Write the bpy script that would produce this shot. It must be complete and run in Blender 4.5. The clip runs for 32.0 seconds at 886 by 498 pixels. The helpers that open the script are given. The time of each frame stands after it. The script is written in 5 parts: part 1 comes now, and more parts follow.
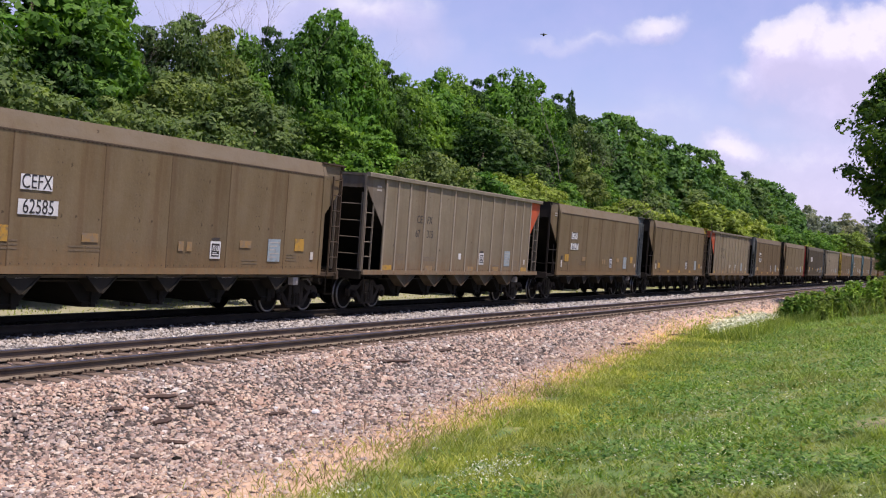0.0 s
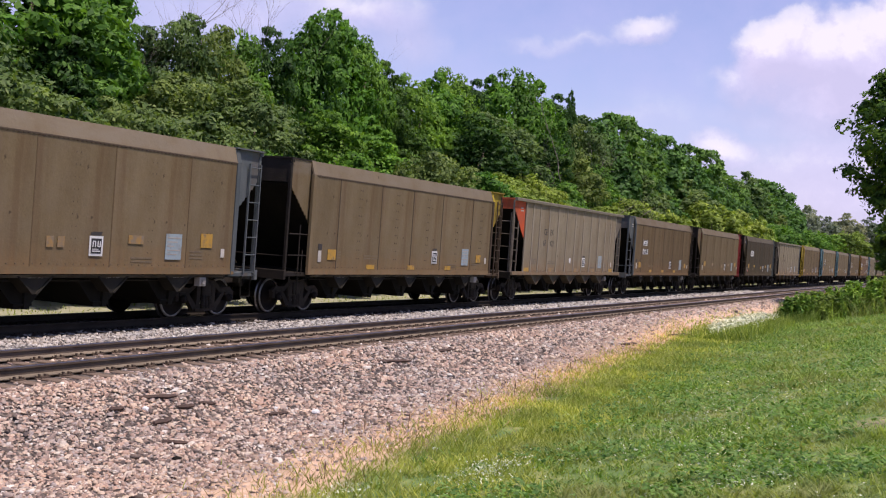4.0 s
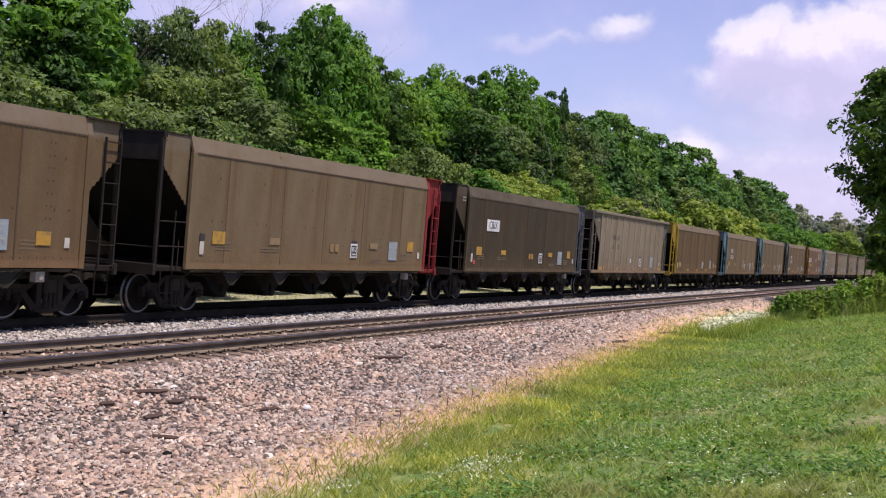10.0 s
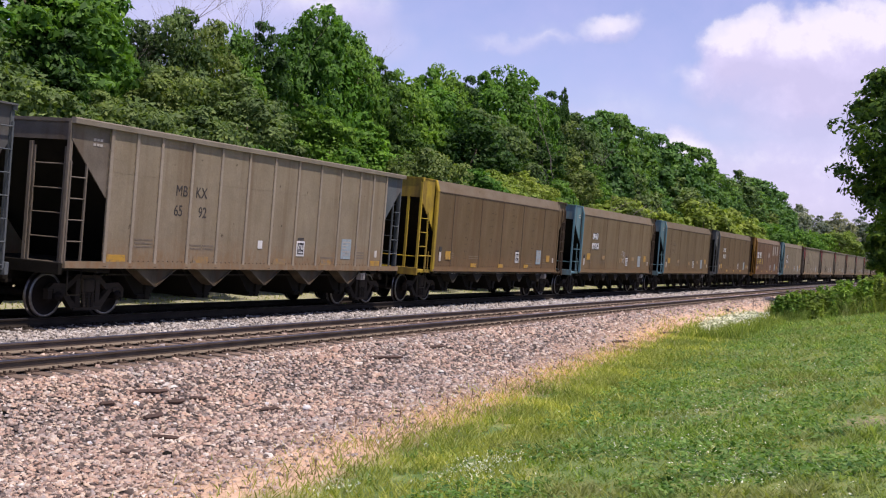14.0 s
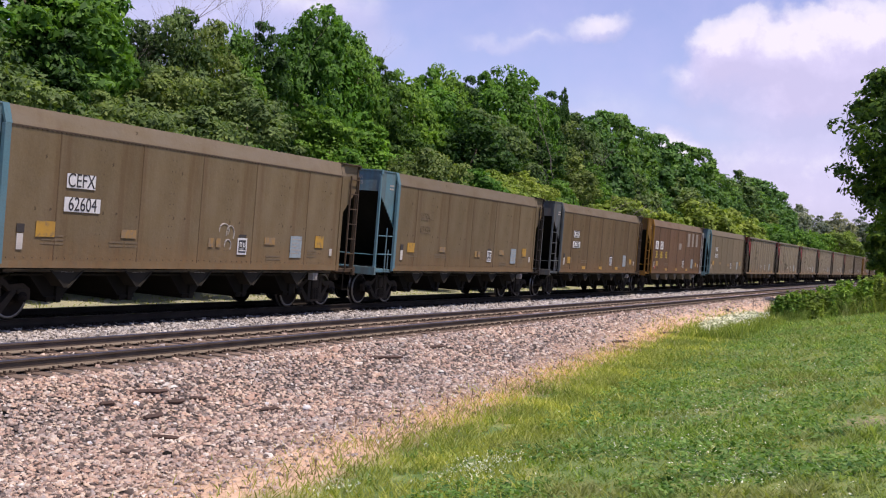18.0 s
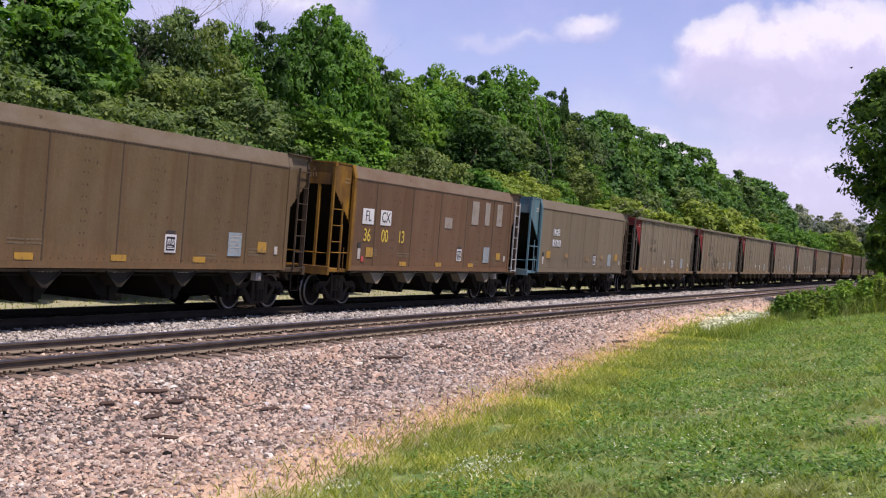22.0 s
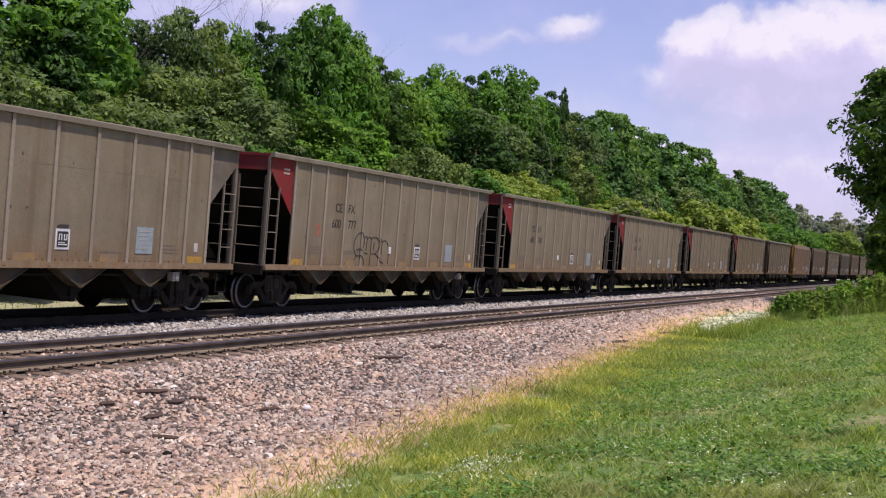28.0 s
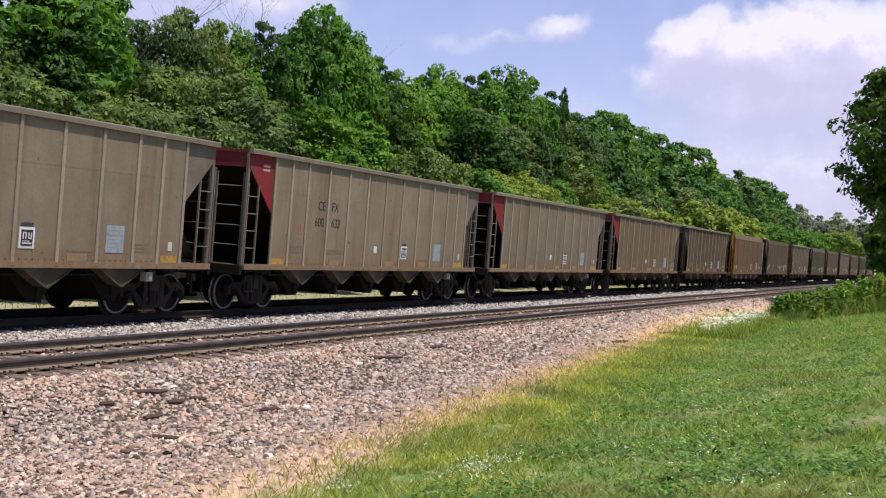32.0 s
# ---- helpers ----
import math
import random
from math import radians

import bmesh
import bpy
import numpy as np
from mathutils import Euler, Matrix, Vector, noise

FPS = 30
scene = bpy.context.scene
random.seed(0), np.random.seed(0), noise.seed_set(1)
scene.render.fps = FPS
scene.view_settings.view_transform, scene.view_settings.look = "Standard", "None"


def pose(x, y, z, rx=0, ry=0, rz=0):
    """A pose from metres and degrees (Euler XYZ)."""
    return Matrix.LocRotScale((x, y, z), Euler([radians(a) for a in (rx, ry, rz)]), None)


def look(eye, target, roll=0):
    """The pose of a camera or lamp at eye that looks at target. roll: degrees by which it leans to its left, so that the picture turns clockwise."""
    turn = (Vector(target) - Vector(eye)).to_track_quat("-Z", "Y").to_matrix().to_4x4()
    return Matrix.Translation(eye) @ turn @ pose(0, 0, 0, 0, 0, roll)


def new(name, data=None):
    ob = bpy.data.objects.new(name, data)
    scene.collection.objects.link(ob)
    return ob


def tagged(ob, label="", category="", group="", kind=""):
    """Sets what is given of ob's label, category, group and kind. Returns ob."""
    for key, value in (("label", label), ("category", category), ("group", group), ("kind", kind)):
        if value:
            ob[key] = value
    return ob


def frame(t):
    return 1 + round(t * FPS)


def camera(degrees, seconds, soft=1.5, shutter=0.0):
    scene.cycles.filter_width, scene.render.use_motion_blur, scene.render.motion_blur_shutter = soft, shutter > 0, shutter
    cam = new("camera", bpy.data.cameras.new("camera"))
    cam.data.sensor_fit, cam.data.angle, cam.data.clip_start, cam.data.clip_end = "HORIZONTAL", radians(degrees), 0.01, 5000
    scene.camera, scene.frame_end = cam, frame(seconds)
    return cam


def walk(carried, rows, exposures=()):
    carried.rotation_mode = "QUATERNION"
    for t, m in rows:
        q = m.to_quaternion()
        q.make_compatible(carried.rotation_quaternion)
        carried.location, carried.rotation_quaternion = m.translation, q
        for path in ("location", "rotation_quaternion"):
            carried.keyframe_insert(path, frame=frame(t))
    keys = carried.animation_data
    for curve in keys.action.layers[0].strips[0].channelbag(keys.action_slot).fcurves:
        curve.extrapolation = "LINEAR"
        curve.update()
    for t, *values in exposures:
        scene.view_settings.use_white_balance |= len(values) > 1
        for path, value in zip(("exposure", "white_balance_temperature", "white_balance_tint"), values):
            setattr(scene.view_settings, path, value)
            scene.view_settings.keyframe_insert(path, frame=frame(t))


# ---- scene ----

# ================= camera =================
# x runs along the tracks towards the far end, y across them away from the camera, z is up from the top of the rails
EYE = Vector((0.0, 0.0, 2.314))
cam = camera(40.8, 32.0, soft=1.15)


def aim(yaw, tilt, roll):
    way = Vector((math.cos(yaw) * math.cos(tilt), math.sin(yaw) * math.cos(tilt), math.sin(tilt)))
    return look(EYE, EYE + way * 50, math.degrees(roll))


def settle(k):
    """The camera's small turn to its final rest: k from 0 to 1."""
    return aim(0.42174 - 0.00683 * k, -0.01046 - 0.00242 * k, 0.07337 + 0.00673 * k)


EXPOSURES = [(t, stops, 6450, tint) for t, stops, tint in ((0, 0.06, 23), (9, 0.05, 23), (23, 0.04, 23), (26, 0.03, 23), (29, -0.05, 21), (30, -0.02, 18), (31, 0.04, 16), (32, 0.07, 15))]
walk(cam, [(0, settle(0)), (3, settle(0)), (5.5, settle(0)), (5.7, settle(0.1)), (6.0, settle(0.8)), (6.5, settle(0.88)), (7.0, settle(0.95)),
           (7.5, settle(1)), (10, settle(1)), (32, settle(1))], EXPOSURES)

# ================= light =================
SUN_EL = 69.0
SUN_AZ = math.atan2(-0.30, -1.0)
world = bpy.data.worlds.new("sky")
scene.world = world
world.use_nodes = True
wn = world.node_tree
sky = wn.nodes.new("ShaderNodeTexSky")
sky.sky_type = "NISHITA"
sky.sun_disc = False
sky.sun_elevation = radians(SUN_EL)
sky.sun_rotation = SUN_AZ
sky.air_density = 1.0
sky.dust_density = 0.5
sky.ozone_density = 4.0
tone = wn.nodes.new("ShaderNodeMix")
tone.data_type, tone.blend_type = "RGBA", "MULTIPLY"
tone.inputs[0].default_value = 1.0
tone.inputs[7].default_value = (1.10, 0.985, 1.11, 1)
wn.links.new(sky.outputs[0], tone.inputs[6])
wn.links.new(tone.outputs[2], wn.nodes["Background"].inputs[0])
wn.nodes["Background"].inputs[1].default_value = 0.125
sun = new("sun", bpy.data.lights.new("sun", "SUN"))
sun.data.energy = 4.4
sun.data.angle = radians(0.6)
sun.data.color = (1.0, 0.94, 0.83)
to_sun = Vector((math.sin(SUN_AZ) * math.cos(radians(SUN_EL)), math.cos(SUN_AZ) * math.cos(radians(SUN_EL)), math.sin(radians(SUN_EL))))
sun.matrix_world = look((0, 0, 60), Vector((0, 0, 60)) - to_sun)


# ================= materials =================
def shader(name):
    m = bpy.data.materials.new(name)
    m.use_nodes = True
    return m, m.node_tree.nodes, m.node_tree.links, m.node_tree.nodes["Principled BSDF"]


def math_node(nodes, links, op, a, b=None, clamp=False):
    n = nodes.new("ShaderNodeMath")
    n.operation, n.use_clamp = op, clamp
    for k, v in enumerate((a, b)):
        if v is None:
            continue
        if isinstance(v, (int, float)):
            n.inputs[k].default_value = v
        else:
            links.new(v, n.inputs[k])
    return n.outputs[0]


def noise_node(nodes, links, scale, detail=4.0, rough=0.6, vec=None):
    n = nodes.new("ShaderNodeTexNoise")
    n.inputs["Scale"].default_value, n.inputs["Detail"].default_value, n.inputs["Roughness"].default_value = scale, detail, rough
    if vec is not None:
        links.new(vec, n.inputs["Vector"])
    return n.outputs["Fac"]


def ramp_node(nodes, links, fac, stops):
    n = nodes.new("ShaderNodeValToRGB")
    while len(n.color_ramp.elements) < len(stops):
        n.color_ramp.elements.new(0.5)
    for e, (p, c) in zip(n.color_ramp.elements, stops):
        e.position, e.color = p, (*c, 1) if len(c) == 3 else c
    links.new(fac, n.inputs[0])
    return n.outputs[0]


def mix_node(nodes, links, fac, a, b, mode="MIX"):
    n = nodes.new("ShaderNodeMix")
    n.data_type, n.blend_type = "RGBA", mode
    for k, v in ((0, fac), (6, a), (7, b)):
        if isinstance(v, (int, float)):
            n.inputs[k].default_value = v
        elif isinstance(v, tuple):
            n.inputs[k].default_value = (*v, 1)
        else:
            links.new(v, n.inputs[k])
    return n.outputs[2]


def bump_node(nodes, links, bsdf, height, dist, strength=0.5):
    n = nodes.new("ShaderNodeBump")
    n.inputs["Strength"].default_value, n.inputs["Distance"].default_value = strength, dist
    links.new(height, n.inputs["Height"])
    links.new(n.outputs[0], bsdf.inputs["Normal"])


def stretched(nodes, links, sx, sy, sz):
    tc = nodes.new("ShaderNodeTexCoord")
    mp = nodes.new("ShaderNodeMapping")
    mp.inputs["Scale"].default_value = (sx, sy, sz)
    links.new(tc.outputs["Object"], mp.inputs[0])
    return mp.outputs[0]


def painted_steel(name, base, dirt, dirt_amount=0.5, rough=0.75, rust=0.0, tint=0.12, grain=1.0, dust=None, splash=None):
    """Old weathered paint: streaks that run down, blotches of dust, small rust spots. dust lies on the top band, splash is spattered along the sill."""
    m, n, l, b = shader(name)
    streak = noise_node(n, l, 1.0, 3, 0.5, stretched(n, l, 1.5, 1.5, 0.5))
    blotch = noise_node(n, l, 1.3, 6, 0.65, stretched(n, l, 1, 1, 1))
    fine = noise_node(n, l, 26.0, 4, 0.7, stretched(n, l, 1, 1, 1))
    f1 = ramp_node(n, l, streak, [(0.36, (0, 0, 0)), (0.64, (1, 1, 1))])
    col = mix_node(n, l, math_node(n, l, "MULTIPLY", f1, dirt_amount), base, dirt)
    f2 = ramp_node(n, l, blotch, [(0.42, (0, 0, 0)), (0.70, (1, 1, 1))])
    col = mix_node(n, l, math_node(n, l, "MULTIPLY", f2, dirt_amount * 0.8), col, tuple(0.72 * c + 0.1 * max(dirt) for c in dirt))
    fg = ramp_node(n, l, fine, [(0.3, (1 - 0.10 * grain,) * 3), (0.7, (1 + 0.06 * grain,) * 3)])
    col = mix_node(n, l, 1.0, col, fg, "MULTIPLY")
    if rust:
        run = noise_node(n, l, 1.0, 4, 0.55, stretched(n, l, 2.6, 2.6, 0.14))
        fs = ramp_node(n, l, run, [(0.52, (0, 0, 0)), (0.68, (1, 1, 1))])
        col = mix_node(n, l, math_node(n, l, "MULTIPLY", fs, min(0.5, rust * 1.7)), col, (0.115, 0.066, 0.032))
        spot = noise_node(n, l, 3.2, 8, 0.75, stretched(n, l, 1.4, 1.4, 0.7))
        fr = ramp_node(n, l, spot, [(0.60, (0, 0, 0)), (0.70, (1, 1, 1))])
        col = mix_node(n, l, math_node(n, l, "MULTIPLY", fr, rust), col, (0.16, 0.065, 0.03))
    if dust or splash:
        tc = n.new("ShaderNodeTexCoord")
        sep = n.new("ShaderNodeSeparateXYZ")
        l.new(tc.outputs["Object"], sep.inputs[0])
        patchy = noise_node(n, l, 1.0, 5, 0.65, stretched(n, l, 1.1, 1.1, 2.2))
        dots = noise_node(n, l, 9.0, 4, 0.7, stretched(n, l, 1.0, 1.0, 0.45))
    if dust:
        f = math_node(n, l, "MULTIPLY", math_node(n, l, "SUBTRACT", sep.outputs[2], 3.60), 7.0, True)
        f = math_node(n, l, "MULTIPLY", f, ramp_node(n, l, patchy, [(0.30, (0.25,) * 3), (0.62, (0.85,) * 3)]))
        col = mix_node(n, l, f, col, dust)
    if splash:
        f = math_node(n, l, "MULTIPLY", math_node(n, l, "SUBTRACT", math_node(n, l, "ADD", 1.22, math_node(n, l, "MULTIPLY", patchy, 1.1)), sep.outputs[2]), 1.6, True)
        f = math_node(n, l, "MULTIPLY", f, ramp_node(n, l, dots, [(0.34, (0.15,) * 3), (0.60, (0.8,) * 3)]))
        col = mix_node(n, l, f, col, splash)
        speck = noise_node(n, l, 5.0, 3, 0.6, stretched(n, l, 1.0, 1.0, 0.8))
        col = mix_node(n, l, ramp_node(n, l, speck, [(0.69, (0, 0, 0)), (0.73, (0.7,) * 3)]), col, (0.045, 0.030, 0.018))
    info = n.new("ShaderNodeObjectInfo")
    tr = ramp_node(n, l, info.outputs["Random"], [(0.0, (1 - tint,) * 3), (1.0, (1 + tint * 0.6,) * 3)])
    col = mix_node(n, l, 1.0, col, tr, "MULTIPLY")
    l.new(col, b.inputs["Base Color"])
    b.inputs["Roughness"].default_value = rough
    b.inputs["Specular IOR Level"].default_value = 0.12
    bump_node(n, l, b, math_node(n, l, "ADD", math_node(n, l, "MULTIPLY", fine, 0.35), math_node(n, l, "MULTIPLY", blotch, 4.0)), 0.012, 0.6)
    return m


def plain(name, base, rough=0.7, metal=0.0, var=0.25, scale=14.0):
    m, n, l, b = shader(name)
    f = noise_node(n, l, scale, 5, 0.65, stretched(n, l, 1, 1, 1))
    col = ramp_node(n, l, f, [(0.3, tuple(c * (1 - var) for c in base)), (0.7, tuple(min(1, c * (1 + var)) for c in base))])
    l.new(col, b.inputs["Base Color"])
    b.inputs["Roughness"].default_value, b.inputs["Metallic"].default_value = rough, metal
    bump_node(n, l, b, f, 0.003, 0.4)
    return m


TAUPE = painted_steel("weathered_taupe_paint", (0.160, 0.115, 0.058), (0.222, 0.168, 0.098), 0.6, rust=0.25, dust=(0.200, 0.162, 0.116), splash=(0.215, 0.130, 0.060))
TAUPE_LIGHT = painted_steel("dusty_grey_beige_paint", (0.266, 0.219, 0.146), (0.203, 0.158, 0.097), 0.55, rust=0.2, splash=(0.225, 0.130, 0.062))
TAUPE_CLEAN = painted_steel("even_khaki_taupe_paint", (0.196, 0.154, 0.096), (0.230, 0.184, 0.122), 0.5, rust=0.1, dust=(0.22, 0.18, 0.13))
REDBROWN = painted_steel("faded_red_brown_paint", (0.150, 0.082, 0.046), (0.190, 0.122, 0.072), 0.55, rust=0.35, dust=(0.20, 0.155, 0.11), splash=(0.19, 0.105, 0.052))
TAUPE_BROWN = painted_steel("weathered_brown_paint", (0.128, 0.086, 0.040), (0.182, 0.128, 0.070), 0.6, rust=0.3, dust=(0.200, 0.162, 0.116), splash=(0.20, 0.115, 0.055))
# far cars only: shade over the distant train is put into this brown
DARKBROWN = painted_steel("weathered_brown_shade_dark_paint", (0.090, 0.062, 0.034), (0.135, 0.097, 0.058), 0.6, rust=0.25, splash=(0.15, 0.09, 0.045))
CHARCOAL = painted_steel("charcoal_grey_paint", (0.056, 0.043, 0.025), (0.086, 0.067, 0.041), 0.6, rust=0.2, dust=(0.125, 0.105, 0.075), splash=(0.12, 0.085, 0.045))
BLACKEND = painted_steel("sooty_black_paint", (0.018, 0.015, 0.013), (0.048, 0.038, 0.028), 0.6)
BROWNEND = painted_steel("dark_brown_paint", (0.065, 0.045, 0.028), (0.115, 0.083, 0.055), 0.6, rust=0.3)
BLUEEND = painted_steel("faded_sky_blue_paint", (0.100, 0.235, 0.275), (0.155, 0.225, 0.235), 0.8, rust=0.2)
SLATEEND = painted_steel("slate_blue_grey_paint", (0.075, 0.092, 0.096), (0.150, 0.155, 0.150), 0.7, rust=0.2)
YELLOWEND = painted_steel("worn_yellow_paint", (0.54, 0.38, 0.03), (0.19, 0.125, 0.04), 0.75, rust=0.6)
ORANGEEND = painted_steel("rusty_orange_yellow_paint", (0.36, 0.185, 0.022), (0.11, 0.055, 0.020), 0.9, rust=0.8)
REDEND = painted_steel("faded_red_paint", (0.27, 0.026, 0.028), (0.19, 0.045, 0.038), 0.5, rust=0.2)
ORANGERED = painted_steel("bright_orange_red_paint", (0.62, 0.10, 0.035), (0.36, 0.10, 0.05), 0.5, rust=0.2)
GREYEND = painted_steel("grey_beige_end_paint", (0.225, 0.190, 0.145), (0.125, 0.100, 0.070), 0.6, rust=0.2)
CHORD = painted_steel("light_grey_dusty_cap", (0.235, 0.205, 0.150), (0.17, 0.14, 0.095), 0.5)
# shade below the overhanging body is put into these two near-black colours
UNDER = painted_steel("grimy_shade_black_underframe", (0.0105, 0.0090, 0.0065), (0.021, 0.018, 0.013), 0.6, rough=0.85)
POCKET = painted_steel("dusty_shade_dark_pocket_steel", (0.024, 0.021, 0.016), (0.046, 0.040, 0.030), 0.6)
CAST = painted_steel("brown_black_cast_steel", (0.022, 0.0175, 0.013), (0.066, 0.051, 0.037), 0.6, rough=0.8)
RIBEDGE = painted_steel("pale_worn_rib_edge", (0.365, 0.310, 0.232), (0.255, 0.200, 0.136), 0.7, rust=0.35)
DIRTYPOCKET = painted_steel("coal_smeared_pocket_paint", (0.135, 0.110, 0.074), (0.050, 0.040, 0.027), 0.8, rust=0.25)
# sun falling on the rail's flange is put into this lighter tan
RAILFOOT = painted_steel("dusty_sunlit_tan_rail_foot", (0.25, 0.20, 0.14), (0.17, 0.13, 0.09), 0.6, rough=0.9)
SEAMRUST = plain("rust_stained_seam", (0.118, 0.074, 0.034), 0.85)
SEAM = plain("dark_seam_steel", (0.070, 0.046, 0.026), 0.85)
RIVET = plain("dark_rivets", (0.118, 0.082, 0.046), 0.8)
WHITE = painted_steel("white_stencil_board", (0.78, 0.77, 0.74), (0.52, 0.49, 0.44), 0.45, tint=0.05)
INK = plain("black_lettering", (0.025, 0.023, 0.022), 0.7)
INK_DARK = plain("faded_black_lettering", (0.040, 0.034, 0.030), 0.8)
FAINT = plain("faint_old_lettering", (0.155, 0.112, 0.062), 0.8)
FAINT_PALE = plain("faint_lettering_on_beige", (0.165, 0.130, 0.090), 0.8)
LETTER_YEL = plain("yellow_lettering", (0.70, 0.50, 0.06), 0.7)
LETTER_RED = plain("red_lettering", (0.50, 0.09, 0.06), 0.7)


def worn_sticker(name, colour, under, low, high):
    """A sticker rubbed through to the paint below it."""
    m, n, l, b = shader(name)
    info = n.new("ShaderNodeObjectInfo")
    mp = n.new("ShaderNodeMapping")
    tc = n.new("ShaderNodeTexCoord")
    l.new(tc.outputs["Object"], mp.inputs[0])
    l.new(math_node(n, l, "MULTIPLY", info.outputs["Random"], 90.0), mp.inputs["Location"])
    rub = noise_node(n, l, 6.5, 6, 0.72, mp.outputs[0])
    tone = noise_node(n, l, 3.0, 4, 0.6, mp.outputs[0])
    col = mix_node(n, l, ramp_node(n, l, tone, [(0.35, (0, 0, 0)), (0.7, (0.6,) * 3)]), colour, tuple(0.55 * c + 0.45 * u for c, u in zip(colour, under)))
    col = mix_node(n, l, ramp_node(n, l, rub, [(low, (0, 0, 0)), (high, (1, 1, 1))]), col, under)
    l.new(col, b.inputs["Base Color"])
    b.inputs["Roughness"].default_value = 0.65
    return m


REFLECT = worn_sticker("yellow_reflective_strip", (0.50, 0.27, 0.025), (0.165, 0.120, 0.064), 0.50, 0.66)
REFLECT_FADED = worn_sticker("faded_yellow_strip", (0.34, 0.19, 0.045), (0.205, 0.155, 0.100), 0.40, 0.60)
PLACARD = worn_sticker("pale_blue_data_placard", (0.29, 0.36, 0.38), (0.20, 0.185, 0.15), 0.50, 0.72)
ACI = painted_steel("pale_tag", (0.62, 0.58, 0.50), (0.4, 0.35, 0.3), 0.5)
REDTAG = plain("red_tag", (0.55, 0.07, 0.06), 0.6)
PATCHWORN = worn_sticker("rubbed_grey_patch", (0.33, 0.29, 0.235), (0.17, 0.105, 0.06), 0.52, 0.70)
PATCH = painted_steel("pale_grey_paint_patch", (0.46, 0.42, 0.36), (0.36, 0.31, 0.26), 0.5)
SILVER = painted_steel("pale_galvanised_ladder", (0.55, 0.54, 0.51), (0.35, 0.32, 0.28), 0.5)
TREAD = plain("polished_wheel_tread", (0.21, 0.195, 0.18), 0.36, 0.8, 0.35)
WHEEL = painted_steel("brown_wheel_plate", (0.014, 0.011, 0.009), (0.030, 0.023, 0.018), 0.5, rough=0.9)
RAILTOP = plain("polished_rail_head", (0.40, 0.37, 0.38), 0.32, 1.0, 0.12, 6)
RAILSIDE = painted_steel("brown_rail_web", (0.085, 0.060, 0.045), (0.19, 0.145, 0.105), 0.6, rough=0.85)
TIEWOOD = painted_steel("weathered_tie_timber", (0.17, 0.12, 0.085), (0.30, 0.225, 0.165), 0.7, rough=0.95)
# the shadow under the train is put into these darker tie and rail colours
TIE_SHADOWED = painted_steel("coal_stained_shadowed_tie_timber", (0.048, 0.038, 0.030), (0.105, 0.085, 0.066), 0.7, rough=0.95)
RAIL_SHADOWED = painted_steel("shadow_blackened_rail_web", (0.028, 0.022, 0.017), (0.055, 0.043, 0.032), 0.6, rough=0.85)
PLATE = painted_steel("rusty_tie_plate", (0.07, 0.048, 0.034), (0.16, 0.115, 0.08), 0.6, rough=0.9)
BARK = plain("grey_brown_bark", (0.13, 0.10, 0.075), 0.95, 0, 0.4, 5)
DEADWOOD = plain("bleached_dead_wood", (0.21, 0.175, 0.15), 0.95, 0, 0.3, 4)
BIRD = plain("black_feathers", (0.018, 0.017, 0.019), 0.7)
STALK = plain("dry_dock_stalk", (0.20, 0.125, 0.075), 0.9, 0, 0.35, 30)
DRIFT = plain("broken_tie_wood", (0.085, 0.054, 0.040), 0.95, 0, 0.4, 9)


def leaf_material(name, dark, mid, light, see=0.35, mottle=0.55, parched=None):
    m, n, l, b = shader(name)
    geo = n.new("ShaderNodeNewGeometry")
    info = n.new("ShaderNodeObjectInfo")
    col = ramp_node(n, l, geo.outputs["Random Per Island"], [(0.0, dark), (0.5, mid), (1.0, light)])
    tint = ramp_node(n, l, info.outputs["Random"], [(0.0, (0.74, 0.82, 0.78)), (0.5, (1, 1, 1)), (1.0, (1.28, 1.14, 0.9))])
    col = mix_node(n, l, 1.0, col, tint, "MULTIPLY")
    clump = noise_node(n, l, mottle, 3, 0.6, geo.outputs["Position"])
    col = mix_node(n, l, 1.0, col, ramp_node(n, l, clump, [(0.34, (0.66, 0.72, 0.72)), (0.50, (1, 1, 1)), (0.66, (1.35, 1.28, 1.15))]), "MULTIPLY")
    if parched:
        # worn tracts of the lawn
        f = noise_node(n, l, 0.42, 5, 0.65, geo.outputs["Position"])
        col = mix_node(n, l, ramp_node(n, l, f, [(0.44, (0, 0, 0)), (0.62, (0.75,) * 3)]), col, parched)
    l.new(col, b.inputs["Base Color"])
    b.inputs["Roughness"].default_value = 0.6
    b.inputs["Specular IOR Level"].default_value = 0.25
    tl = n.new("ShaderNodeBsdfTranslucent")
    l.new(mix_node(n, l, 1.0, col, (1.25, 1.35, 0.55), "MULTIPLY"), tl.inputs[0])
    mx = n.new("ShaderNodeMixShader")
    mx.inputs[0].default_value = see
    l.new(b.outputs[0], mx.inputs[1])
    l.new(tl.outputs[0], mx.inputs[2])
    l.new(mx.outputs[0], n["Material Output"].inputs[0])
    return m


LEAF = leaf_material("broad_green_leaves", (0.055, 0.135, 0.018), (0.092, 0.210, 0.026), (0.150, 0.290, 0.040))
LEAF_BRIGHT = leaf_material("bright_sunlit_leaves", (0.055, 0.145, 0.015), (0.100, 0.240, 0.024), (0.165, 0.335, 0.038))
LEAF_FAR = leaf_material("deep_green_far_leaves", (0.050, 0.122, 0.030), (0.088, 0.195, 0.044), (0.140, 0.268, 0.062))
LEAF_OLIVE = leaf_material("dull_olive_leaves", (0.068, 0.118, 0.034), (0.116, 0.184, 0.052), (0.185, 0.255, 0.082))
